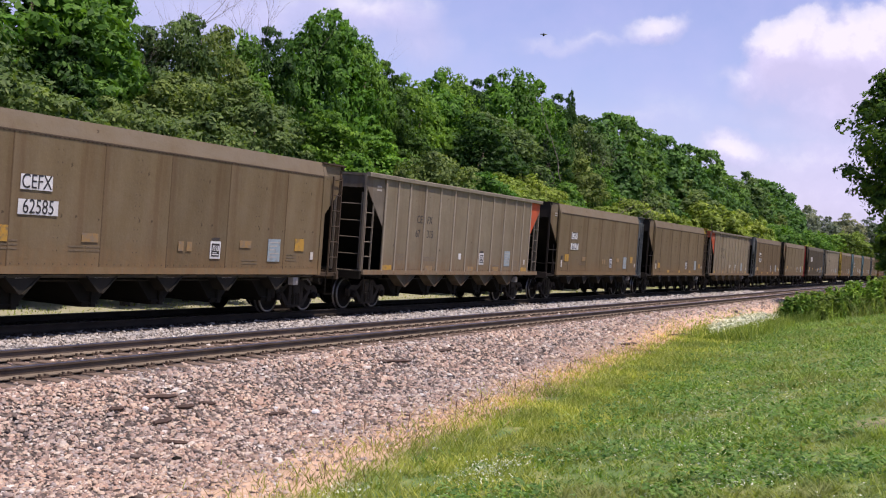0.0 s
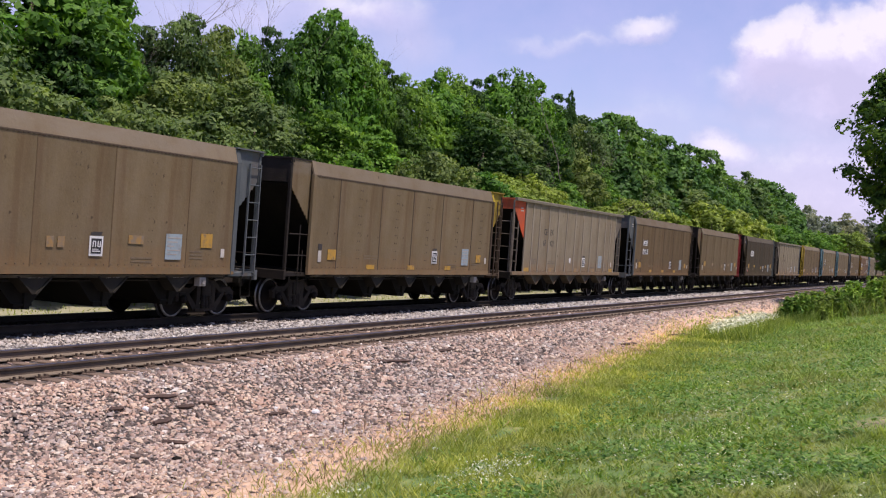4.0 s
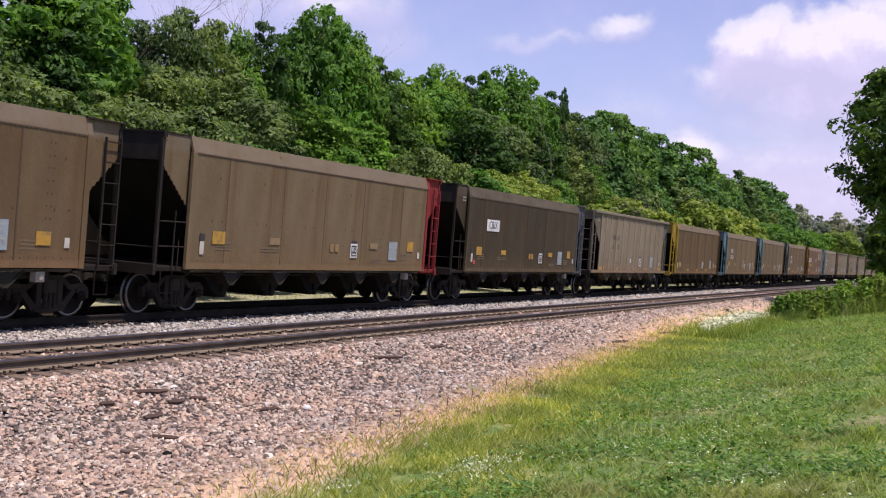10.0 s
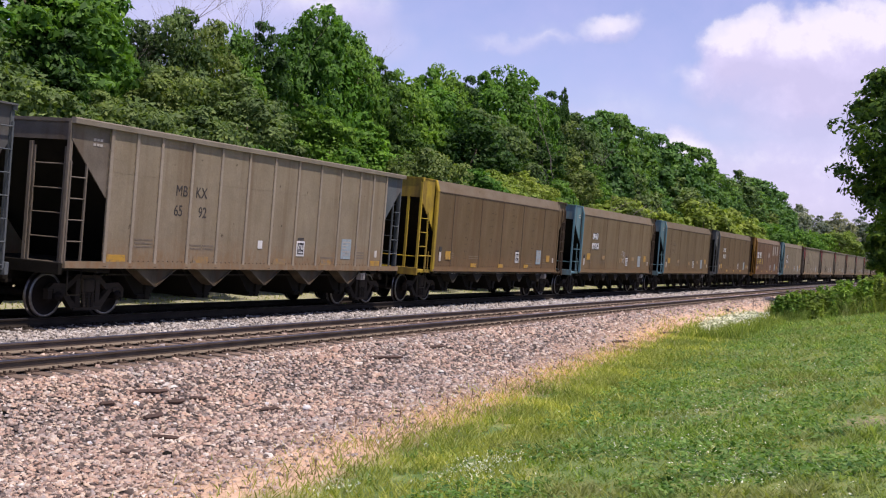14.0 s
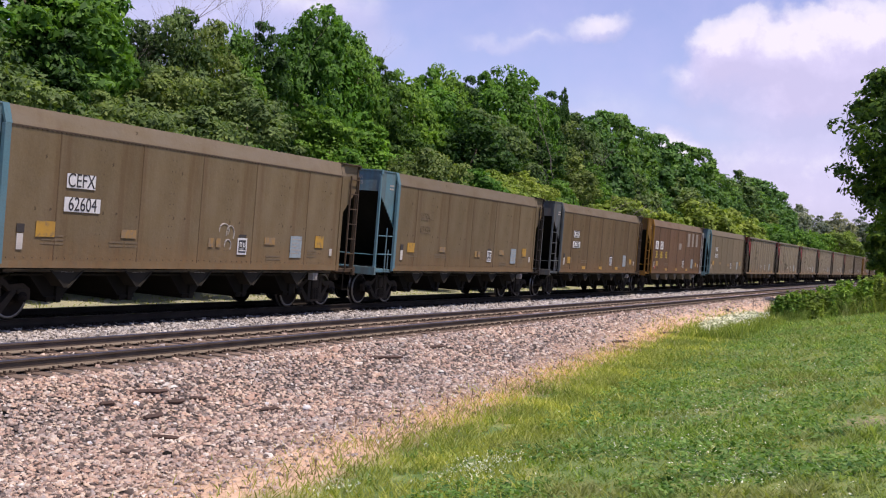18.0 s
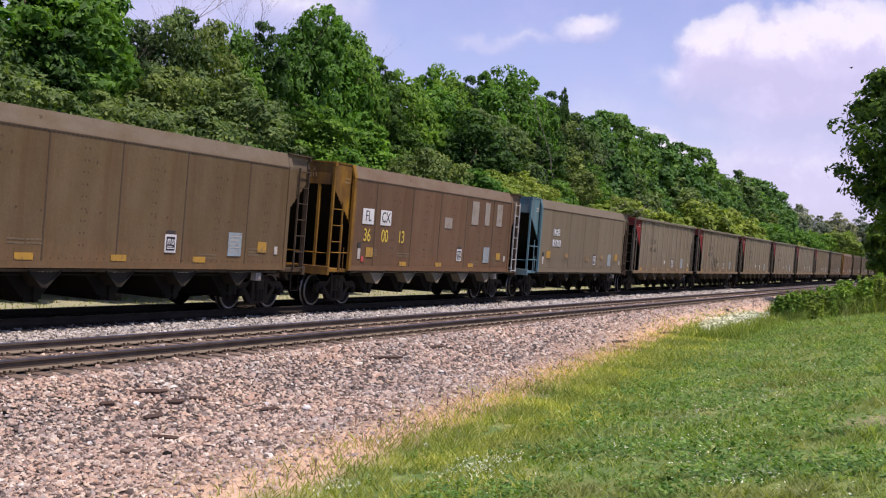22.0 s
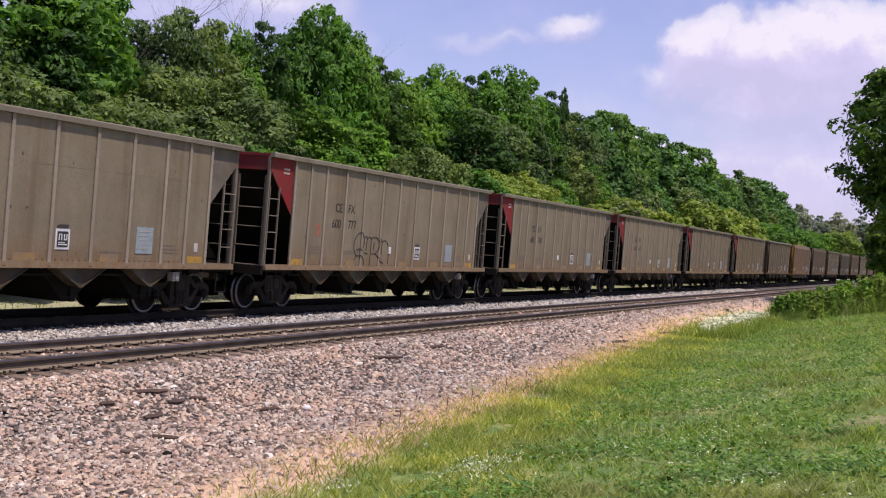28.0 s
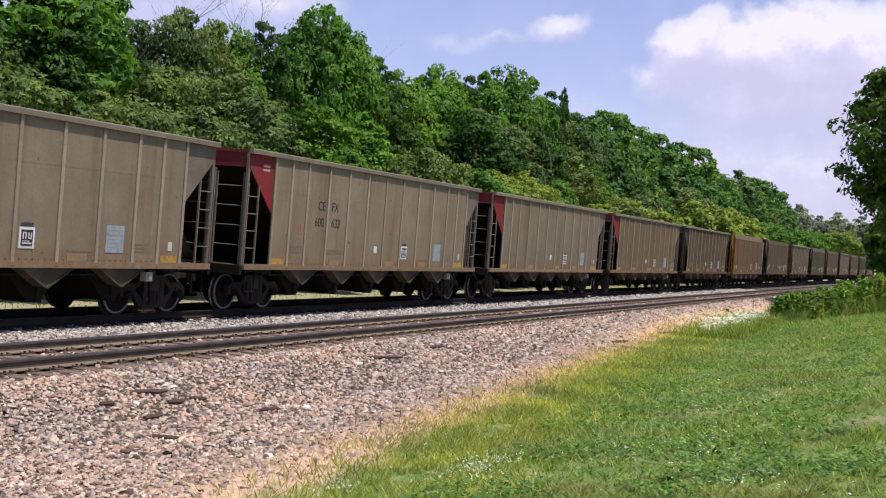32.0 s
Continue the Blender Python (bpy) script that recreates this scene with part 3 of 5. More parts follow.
    [(-1.14, 0.40), (-1.03, 0.40), (-1.02, 0.58), (-1.14, 0.57)], [(1.14, 0.40), (1.03, 0.40), (1.02, 0.58), (1.14, 0.57)],
    [(-0.36, 0.30), (-0.22, 0.30), (-0.22, 0.77), (-0.36, 0.77)], [(0.36, 0.30), (0.22, 0.30), (0.22, 0.77), (0.36, 0.77)]]
FRONT_WHEELS, REAR_WHEELS = [], []


def bogie(car, x):
    me = shared("bolster", lambda: [box(-0.19, 0.19, -1.12, 1.12, 0.52, 0.80), box(-0.16, 0.16, -0.3, 0.3, 0.80, 0.93)], 0.015)
    b = part("bogie", me, CAST, car, "two-axle freight bogie of grimy cast steel", (x, 0, 0))
    for s in (-1, 1):
        frame_me = shared("side_frame", lambda: [slab(o, -0.055 - 0.006 * i, 0.055) for i, o in enumerate(SIDE_FRAME)] + [
                                                 box(-1.02, -0.78, -0.09, 0.09, 0.52, 0.60),
                                                 box(0.78, 1.02, -0.09, 0.09, 0.52, 0.60), box(-0.42, 0.42, -0.10, 0.10, 0.16, 0.22)])
        part("side_frame", frame_me, CAST, b, "", (0, s * 1.02, 0))
        spring = shared("spring_nest", lambda: [tube([(k * 0.12, 0, 0.22), (k * 0.12, 0, 0.52)], 0.05, 8) for k in (-1, 0, 1)] + [tube([(k * 0.12, 0, 0.24 + 0.06 * j), (k * 0.12, 0, 0.26 + 0.06 * j)], 0.062, 8) for k in (-1, 0, 1) for j in range(5)])
        part("spring_nest", spring, CAST, b, "", (0, s * 1.10, 0))
    for wx, group in ((-0.9, FRONT_WHEELS), (0.9, REAR_WHEELS)):
        w = part("wheelset", wheelset_mesh(), WHEEL, b, "wheels with bright polished treads", (wx, 0, 0.458))
        group.append(w)
    rig = shared("brake_rigging", lambda: [box(-0.36, -0.28, -0.95, 0.95, 0.36, 0.44), box(0.28, 0.36, -0.95, 0.95, 0.36, 0.44), tube([(-0.9, -0.3, 0.62), (0.9, 0.3, 0.55)], 0.025)])
    part("brake_rigging", rig, UNDER, b)
    return b


def ladder_mesh(w, z0, z1, step):
    def make():
        pieces = [box(-w / 2 - 0.02, -w / 2 + 0.02, -0.03, 0.01, z0, z1), box(w / 2 - 0.02, w / 2 + 0.02, -0.03, 0.01, z0, z1)]
        z = z0 + 0.06
        while z < z1:
            pieces.append(tube([(-w / 2, -0.02, z), (w / 2, -0.02, z)], 0.015, 6))
            z += step
        return pieces
    return shared("ladder_%.2f_%.2f_%.2f" % (w, z0, z1), make)


def chute_plate(x0, x1, z0, z1, wide):
    """A sloping floor plate that rises from x0 to x1."""
    return ([(x, y, z - d) for d in (0.0, 0.05) for x, y, z in ((x1, -wide, z1), (x1, wide, z1), (x0, wide, z0), (x0, -wide, z0))],
            [(0, 1, 2, 3), (7, 6, 5, 4), (0, 4, 5, 1), (1, 5, 6, 2), (2, 6, 7, 3), (3, 7, 4, 0)])


SEAMS = (-6.25, -4.92, -2.42, -0.27, 1.95, 4.48, 6.25)
RIBS = (-6.22, -5.41, -4.58, -3.45, -2.32, -1.16, 0.0, 1.16, 2.32, 3.45, 4.58, 5.41, 6.22)
POCKETS = (-4.40, -2.20, 0.0, 2.20, 4.40)


def hopper_car(ribbed, paint, left, right, label, seamed=False):
    """One open-top coal hopper car; its base is the top of the rails. left and right are the paints of its two ends."""
    car = tagged(new("coal_hopper_car"), label, "hopper car", "cars of the coal train")
    edge = 3.62 if ribbed else 3.42
    # sides
    for s in (-1, 1):
        if ribbed:
            sheet = shared("ribbed_side_sheet", lambda: [box(-6.25, 6.25, -0.015, 0.015, 1.12, 3.90), box(-6.25, 6.25, -0.018, 0.0, 3.02, 3.03)])
            part("side_sheet", sheet, paint, car, "", (0, s * 1.56, 0))
            rib = shared("rib", lambda: [slab([(-0.045, 1.06), (0.045, 1.06), (0.045, 3.88), (-0.045, 3.88)], -0.032, 0.0)], 0.008)
            studs = shared("rib_bolts", lambda: [box(x - 0.068, x - 0.05, -0.008, 0.0, z, z + 0.024) for x in RIBS for z in np.arange(1.35, 3.8, 0.19)])
            part("rib_bolts", studs, paint, car, "", (0, s * 1.576 if s < 0 else 1.588, 0))["kind"] = "stuff"
            for x in RIBS:
                ob = part("side_rib", rib, RIBEDGE, car, "", (x, s * 1.575, 0))
                ob.rotation_euler.z = 0 if s < 0 else math.pi
            chord = shared("top_chord", lambda: [beam([(-0.07, 3.88), (0.05, 3.88), (0.05, 4.0), (-0.05, 4.0), (-0.07, 3.975)], -7.40, 7.40)])
            ob = part("top_chord", chord, CHORD, car, "pale dusty cap along the top edge", (0, s * 1.58, 0))
            if s > 0:
                ob.rotation_euler.z = math.pi
        else:
            for a, b in zip(SEAMS, SEAMS[1:]):
                w = b - a
                gap = 0.005 if seamed else 0.001
                panel = shared("side_panel_%.2f_%.3f" % (w, gap), lambda: [box(-w / 2 + gap, w / 2 - gap, -0.015, 0.015, 1.12, 3.68)])
                part("side_panel", panel, paint, car, "", ((a + b) / 2, s * (1.578 + random.uniform(0, 0.004 if seamed else 0.0015)), 0))
            seam = shared("lap_seam_wide" if seamed else "lap_seam", lambda: [box(-0.02, 0.02, -0.007, 0.007, 1.2, 3.66)] if seamed else [box(-0.014, 0.014, -0.005, 0.005, 1.2, 3.66)])
            for x in SEAMS[1:-1]:
                part("lap_seam", seam, SEAM if seamed else SEAMRUST if paint == TAUPE else paint, car, "", (x, s * 1.596, 0))
            big = 1.6 if seamed else 1.0
            rows = shared("rivets_%.1f" % big, lambda: [box(x - 0.011 * big, x + 0.011 * big, -0.006, 0.01, z, z + 0.021 * big) for c in (-3.7, -1.35, 0.85, 3.2, 5.3) for x in (c - 0.06, c + 0.06) for z in np.arange(1.5, 3.6, 0.24)]
                           + [box(x, x + 0.026, -0.006, 0.01, 1.24, 1.262) for x in np.arange(-6.15, 6.15, 0.22)])
            part("rivets", rows, SEAM if seamed else RIVET, car, "", (0, s * 1.595, 0))["kind"] = "stuff"
            band = shared("top_band", lambda: [beam([(-1.605, 3.68), (-1.585, 3.66), (-1.56, 3.68), (-1.45, 4.02), (-1.47, 4.045), (-1.50, 4.04)], -6.24, 6.24)])
            ob = part("top_band", band, paint, car, "top band of the side leaning inwards")
            if s > 0:
                ob.rotation_euler.z = math.pi
            drip = shared("eave_rivets", lambda: [box(x, x + 0.045, -0.014, 0.01, 3.645, 3.678) for x in np.arange(-6.25, 6.25, 0.13)] + [box(-6.25, 6.25, -0.012, 0.01, 3.66, 3.69)])
            part("eave_rivets", drip, SEAM, car, "", (0, s * 1.595, 0))["kind"] = "stuff"
        sill = shared("side_sill_r" if ribbed else "side_sill_s", lambda: [beam([(-0.04, 1.06), (0.04, 1.06), (0.04, 1.13), (-0.015, 1.14), (-0.015, 1.19), (-0.03, 1.20)], *((-7.38, 7.38) if ribbed else (-6.36, 6.36)))])
        if not ribbed:
            # flat dark strip draws the shade of a recessed slot above the sill
            part("sill_groove", shared("sill_groove", lambda: [box(-6.15, 6.15, -0.006, 0.006, 1.13, 1.19)]), SEAM, car, "", (0, s * 1.598, 0))
        ob = part("side_sill", sill, paint, car, "", (0, s * 1.575, 0))
        if s > 0:
            ob.rotation_euler.z = math.pi
    # ends
    for s, colour in ((-1, left), (1, right)):
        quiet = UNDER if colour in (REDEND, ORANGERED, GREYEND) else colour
        posts = GREYEND if ribbed and colour in (REDEND, ORANGERED, GREYEND) else colour
        flank = paint if colour in (BLACKEND, BROWNEND) and not ribbed else colour
        if s > 0 and colour == YELLOWEND:
            posts = BROWNEND
        hood = shared("end_hood", lambda: [box(-0.02, 0.02, -1.50, 1.50, 3.55, 3.93), box(-0.05, 0.06, -1.52, 1.52, 3.90, 3.97)]) if ribbed else shared(
            "end_hood_peaked", lambda: [box(-0.02, 0.02, -1.46, 1.46, 3.42, 4.02), box(-0.05, 0.07, -1.53, 1.53, 4.02, 4.06), box(-0.05, 0.07, -1.53, -1.50, 3.93, 4.02), box(-0.05, 0.07, 1.50, 1.53, 3.93, 4.02)])
        part("end_hood", hood, colour, car, "", (s * 7.36, 0, 0))
        slope = shared("end_slope_sheet_r" if ribbed else "end_slope_sheet_s", lambda: [chute_plate(6.26, 7.34, edge - (edge - 1.14) * 1.08 / 2.44, edge, 1.53 if ribbed else 1.46), chute_plate(4.9, 6.26, 1.14, edge - (edge - 1.14) * 1.08 / 2.44, 1.546 if ribbed else 1.563)])
        # the end recess's shade is in this sheet's near-black colour
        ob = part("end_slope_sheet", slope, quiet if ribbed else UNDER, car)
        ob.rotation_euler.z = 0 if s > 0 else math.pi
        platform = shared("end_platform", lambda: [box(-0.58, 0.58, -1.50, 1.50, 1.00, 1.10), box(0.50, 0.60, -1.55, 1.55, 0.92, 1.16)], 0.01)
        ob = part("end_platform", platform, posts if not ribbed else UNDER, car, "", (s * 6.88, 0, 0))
        ob.rotation_euler.z = 0 if s > 0 else math.pi
        bolster = shared("body_bolster", lambda: [box(-0.2, 0.2, -1.45, 1.45, 0.95, 1.12), box(-0.3, 0.3, -0.5, 0.5, 0.93, 0.97)])
        part("body_bolster", bolster, UNDER, car, "", (s * 6.05, 0, 0))
        for y in (-1, 1):
            gus = shared("gusset_r" if ribbed else "gusset_s", lambda: [slab([(6.25, 2.47 if ribbed else 2.36), (6.25, 3.90 if ribbed else 4.02), (7.36, 3.90 if ribbed else 4.02), (7.36, 3.57 if ribbed else 3.36)] + ([] if ribbed else [(7.36 - 0.111 * k - o, 3.36 - 0.1 * k - d) for k in range(10) for o, d in ((0.03, 0.055), (0.085, 0.06))][:-1]), -0.012, 0.012)])
            ob = part("end_gusset", gus, flank, car, "", (0, y * (1.53 if ribbed else 1.47), 0))
            if not ribbed:
                eave = shared("end_eave", lambda: [slab([(6.24, 4.02), (7.40, 4.02), (7.40, 4.055), (6.24, 4.055)], -0.09, 0.02)])
                part("end_eave", eave, colour, car, "", (0, y * 1.48, 0)).rotation_euler.z = 0 if s > 0 else math.pi
            ob.rotation_euler.z = 0 if s > 0 else math.pi
            post = shared("corner_post", lambda: [box(-0.045, 0.045, -0.03, 0.03, 1.05, 3.92), box(-0.06, -0.045, -0.045, 0.03, 1.05, 3.9)], 0.006)
            part("corner_post", post, posts, car, "", (s * 7.35, y * (1.50 if ribbed else 1.47), 0))
            if ribbed:
                mid = shared("end_post", lambda: [box(-0.035, 0.035, -0.04, 0.04, 1.10, 3.5)], 0.005)
                part("end_post", mid, posts, car, "", (s * 7.36, y * 0.55, 0))
                lad = ladder_mesh(0.46, 1.10, 3.15, 0.42)
                part("side_ladder", lad, posts, car, "", (s * 7.10, y * 1.52, 0))
                lad2 = ladder_mesh(0.78, 1.10, 3.42, 0.48)
                ob = part("end_ladder", lad2, posts, car, "", (s * 7.36, y * 1.02, 0))
                ob.rotation_euler.z = math.pi / 2
            else:
                jamb = shared("side_jamb", lambda: [box(-0.075, 0.075, -0.035, 0.035, 1.05, 3.70), box(-0.10, -0.075, -0.05, 0.035, 1.05, 3.68)], 0.006)
                part("side_jamb", jamb, posts if colour == YELLOWEND and s > 0 else flank, car, "", (s * 6.32, y * 1.575, 0))
                cap = shared("jamb_cap", lambda: [beam([(-1.612, 3.69), (-1.56, 3.69), (-1.45, 4.02), (-1.50, 4.05)], 6.235, 6.40)])
                ob = part("jamb_cap", cap, flank, car, "", (0, 0, 0) if s * y < 0 else (12.635 * s, 0, 0))
                ob.rotation_euler.z = 0 if y < 0 else math.pi
                if s > 0:
                    lad = ladder_mesh(0.46, 1.05, 3.72, 0.42)
                    part("side_ladder", lad, SILVER if paint == REDBROWN else posts, car, "", (7.08, y * 1.54, 0))
                else:
                    rung = shared("grab_rail", lambda: [tube([(-7.33, 0, 0), (-6.38, 0, 0)], 0.02, 6)])
                    tall = colour in (SLATEEND, ORANGEEND, YELLOWEND)
                    if tall:
                        part("side_ladder", shared("end_side_ladder", lambda: [box(-6.86, -6.82, -0.02, 0.02, 1.06, 2.95)] + [tube([(-7.33, 0, z), (-6.84, 0, z)], 0.018, 6) for z in (1.85, 2.30, 2.75)]), posts, car, "", (0, y * 1.52, 0))
                    for z in (1.55,) if tall else (1.55, 2.10):
                        part("grab_rail", rung, posts, car, "", (0, y * 1.53, z))
                    part("handhold", shared("handhold", lambda: [tube([(-6.80, 0, 1.06), (-6.80, 0, 2.35)], 0.02, 6), tube([(-6.62, 0, 1.06), (-6.62, 0, 1.7)], 0.016, 6)]), posts, car, "", (0, y * 1.53, 0))
                    bars = shared("end_rail", lambda: [tube([(-7.36, -1.45, 1.52), (-7.36, 1.45, 1.52)], 0.018, 6)])
                    if y < 0:
                        part("end_rail", bars, posts, car)
                mid = shared("end_post", lambda: [box(-0.035, 0.035, -0.04, 0.04, 1.10, 3.5)], 0.005)
                if s > 0 or colour not in (BLUEEND, BLACKEND):
                    part("end_post", mid, posts, car, "", (s * 7.34, y * 1.02 if s < 0 else y * 0.6, 0))
            step = shared("stirrup_step", lambda: [tube([(-0.2, 0, 1.02), (-0.2, 0, 0.52), (0.2, 0, 0.52), (0.2, 0, 1.02)], 0.02, 6)])
            part("stirrup_step", step, UNDER if colour != REDEND else UNDER, car, "", (s * 7.0, y * 1.54, 0))
        coup = shared("coupler", lambda: [box(-0.35, 0.30, -0.10, 0.10, 0.72, 0.94), slab([(0.28, 0.66), (0.52, 0.70), (0.60, 0.80), (0.52, 0.98), (0.28, 1.0)], -0.17, 0.17), box(-0.4, -0.2, -0.28, 0.28, 0.66, 1.0)], 0.02)
        ob = part("coupler", coup, CAST, car, "", (s * 7.72, 0, 0))
        ob.rotation_euler.z = 0 if s > 0 else math.pi
        hose = shared("brake_hose", lambda: [tube([(0.1, -0.35, 0.85), (0.25, -0.36, 0.62), (0.42, -0.30, 0.48), (0.58, -0.22, 0.45)], 0.022, 6)])
        ob = part("brake_hose", hose, UNDER, car, "", (s * 7.5, 0, 0))
        ob.rotation_euler.z = 0 if s > 0 else math.pi
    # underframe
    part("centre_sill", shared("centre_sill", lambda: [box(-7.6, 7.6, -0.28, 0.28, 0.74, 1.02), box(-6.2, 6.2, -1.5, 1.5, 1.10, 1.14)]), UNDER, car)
    half, tip = (0.75, 0.03) if ribbed else (0.54, 0.06)
    for x in POCKETS:
        pocket = shared("pocket_%.2f" % half, lambda: [slab([(-half, 1.08), (half, 1.08), (tip, 0.68), (-tip, 0.68)], -1.50, 1.50), slab([(-half, 1.06), (-half + 0.05, 1.06), (-tip + 0.04, 0.68), (-tip, 0.66)], -1.53, -1.50), slab([(half, 1.06), (half - 0.05, 1.06), (tip - 0.04, 0.68), (tip, 0.66)], -1.53, -1.50)])
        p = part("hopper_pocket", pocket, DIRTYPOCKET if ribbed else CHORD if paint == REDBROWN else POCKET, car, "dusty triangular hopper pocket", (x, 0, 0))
        if not ribbed:
            part("pocket_stencil", shared("pocket_stencil", lambda: [box(-0.2 + 0.045 * i, -0.165 + 0.045 * i, -0.004, 0, 0.975, 1.0) for i in range(9) if i != 5]), ACI, p, "", (0, -1.502, 0))["kind"] = "stuff"
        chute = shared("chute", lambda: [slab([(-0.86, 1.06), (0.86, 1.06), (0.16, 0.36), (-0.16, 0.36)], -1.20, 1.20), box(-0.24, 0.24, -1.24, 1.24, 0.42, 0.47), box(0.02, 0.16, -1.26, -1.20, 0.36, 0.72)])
        part("chute", chute, UNDER, p, "discharge chute coloured black as in shade")
    if not ribbed:
        part("floor_angle", shared("floor_angle", lambda: [box(-6.1, 6.1, -1.56, -1.50, 1.015, 1.035), box(-6.1, 6.1, -1.51, -1.50, 0.98, 1.035)]), DIRTYPOCKET, car, "dusty steel angle under the side")
    else:
        part("sill_rivets", shared("sill_rivets", lambda: [box(x, x + 0.028, -0.006, 0.0, 1.205, 1.228) for x in np.arange(-6.15, 6.15, 0.17)] + [box(x - 0.05, x + 0.05, -0.036, 0.0, 1.075, 1.105) for x in RIBS]), SEAM, car, "", (0, -1.577, 0))["kind"] = "stuff"
    part("brake_cylinder", shared("brake_cylinder", lambda: [tube([(5.0, -1.1, 0.92), (5.5, -1.1, 0.92)], 0.12, 12), box(5.35, 5.6, -1.45, -1.2, 0.80, 1.02), tube([(-5.6, -1.2, 0.90), (5.2, -1.2, 0.90)], 0.02, 6)]), POCKET, car)
    part("brake_valve", shared("brake_valve", lambda: [box(5.18, 5.42, -1.52, -1.36, 0.78, 0.98), box(5.24, 5.36, -1.55, -1.52, 0.82, 0.94)], 0.01), PATCH, car, "pale grey brake valve box")
    part("brake_wheel", shared("brake_wheel", lambda: [tube([(-7.46, 0.62 + 0.26 * math.cos(a), 2.0 + 0.26 * math.sin(a)) for a in np.linspace(0, 2 * math.pi, 17)], 0.016, 6)]
                              + [tube([(-7.46, 0.62, 2.0), (-7.46, 0.62 + 0.26 * math.cos(a), 2.0 + 0.26 * math.sin(a))], 0.012, 5) for a in (0.3, 2.4, 4.5)] + [box(-7.46, -7.34, 0.55, 0.69, 1.9, 2.1)]), UNDER, car)
    bogie(car, -6.05)
    bogie(car, 6.05)
    # markings that all cars carry
    sq = board(car, "inspection_stencil", 1.5, 1.62, 0.40, 0.40, WHITE, "white-framed black stencil square", -0.02 if ribbed else 0.008)
    part("stencil_fill", shared("stencil_fill", lambda: [box(-0.15, 0.15, -0.006, 0, -0.15, 0.15)]), INK, sq, "", (0, -0.006, 0))
    part("stencil_marks", shared("stencil_marks", lambda: [box(x, x + 0.025, -0.004, 0, -0.02, 0.10) for x in (-0.115, -0.045, 0.03, 0.095)] + [box(-0.115, -0.02, -0.004, 0, 0.085, 0.105), box(0.03, 0.12, -0.004, 0, -0.02, 0.0), box(-0.12, 0.12, -0.004, 0, -0.115, -0.09), box(-0.12, 0.06, -0.004, 0, -0.07, -0.055)]), WHITE, sq, "", (0, -0.012, 0))
    part("stencil_smear", shared("stencil_smear", lambda: [box(-0.16, 0.15, -0.003, 0, 0.21, 0.27), box(-0.10, 0.17, -0.003, 0, 0.255, 0.285)]), INK_DARK, sq, "", (0, 0.004, 0))
    pl = board(car, "data_placard", 4.0, 1.66, 0.56, 0.56, PLACARD, "pale blue data placard", 0.008 if not ribbed else -0.02)
    pl_lines = part("placard_text", shared("placard_text", lambda: [box(-0.22, 0.22 - 0.1 * (k % 3), -0.004, 0, 0.18 - 0.09 * k, 0.205 - 0.09 * k) for k in range(5)]), PATCH, pl, "", (0, -0.006, 0))
    pl_lines["kind"] = "stuff"
    board(car, "tag", 5.85, 1.55, 0.14, 0.2, ACI, "", 0.008 if not ribbed else -0.02)
    tiny = shared("fine_print", lambda: [box(x + 0.02 * (k % 2), x + w, -0.003, 0, z - 0.075 * k, z - 0.075 * k + 0.035) for x, w, z, rows in ((-5.3, 0.62, 1.66, 3), (-3.35, 0.45, 1.58, 2), (-2.85, 0.42, 1.58, 2), (2.6, 0.7, 1.38, 2), (4.6, 0.5, 1.55, 3)) for k in range(rows)])
    part("fine_print", tiny, FAINT_PALE if ribbed else FAINT, car, "rows of faded unreadable stencilling", (0, -1.5975 if not ribbed else -1.577, 0))["kind"] = "stuff"
    if ribbed:
        for x in (-5.85, -2.9, 0.5, 2.9, 5.83):
            board(car, "reflective_strip", x, 1.27, 0.58, 0.15, REFLECT if abs(x) > 5 else REFLECT_FADED, "worn yellow reflective strip", -0.02)
        board(car, "tag", -0.45, 1.68, 0.2, 0.2, WHITE, "small white tag", -0.02)
    else:
        marks = ((-5.2, 1.60, 0.50, 0.32), (-2.9, 1.28, 0.55, 0.15), (-0.2, 1.28, 0.55, 0.15), (2.6, 1.28, 0.55, 0.15), (5.2, 1.62, 0.45, 0.30))
        for x, z, w, hgt in marks if seamed else ((-5.2, 1.80, 0.58, 0.34), (-2.75, 1.78, 0.55, 0.20), (0.2, 1.68, 0.22, 0.24), (0.5, 1.68, 0.22, 0.24), (2.72, 1.78, 0.55, 0.20), (5.2, 1.82, 0.50, 0.36)):
            board(car, "reflective_strip", x, z, w * 0.88, hgt * 0.88, REFLECT if seamed or abs(x) > 4 or paint == CHARCOAL else REFLECT_FADED, "worn yellow reflective patch", 0.008)
        board(car, "tag", -5.85, 1.55, 0.16, 0.30, ACI, "", 0.008)
        board(car, "tag", -5.85, 1.80, 0.20, 0.16, INK_DARK, "", 0.008)
    return car


def number_boards(car, mark, number):
    b = board(car, "mark_board", -4.30, 2.76, 0.82, 0.28, WHITE, "white board with black reporting mark", 0.008)
    letters(car, mark, 0, 0, 0.385, INK, 0.86, parent=b)
    b = board(car, "number_board", -4.22, 2.30, 1.04, 0.28, WHITE, "white board with black car number", 0.008)
    letters(car, number, 0, 0, 0.385, INK, 0.86, parent=b)


def rib_letters(car, a, b, c, d, ink=INK):
    """Lettering on both sides of a rib."""
    for body, x, z in ((a, -3.78, 2.78), (b, -3.04, 2.78), (c, -3.86, 2.34), (d, -2.95, 2.34)):
        letters(car, body, x, z, 0.345, ink, 0.95, out=-0.02)


def end_number(k, colour, mark, number):
    """Reporting mark and number on the end hood that faces along the train, and small bars on the gusset beside it."""
    car, ribbed = train[k], CARS[k][0]
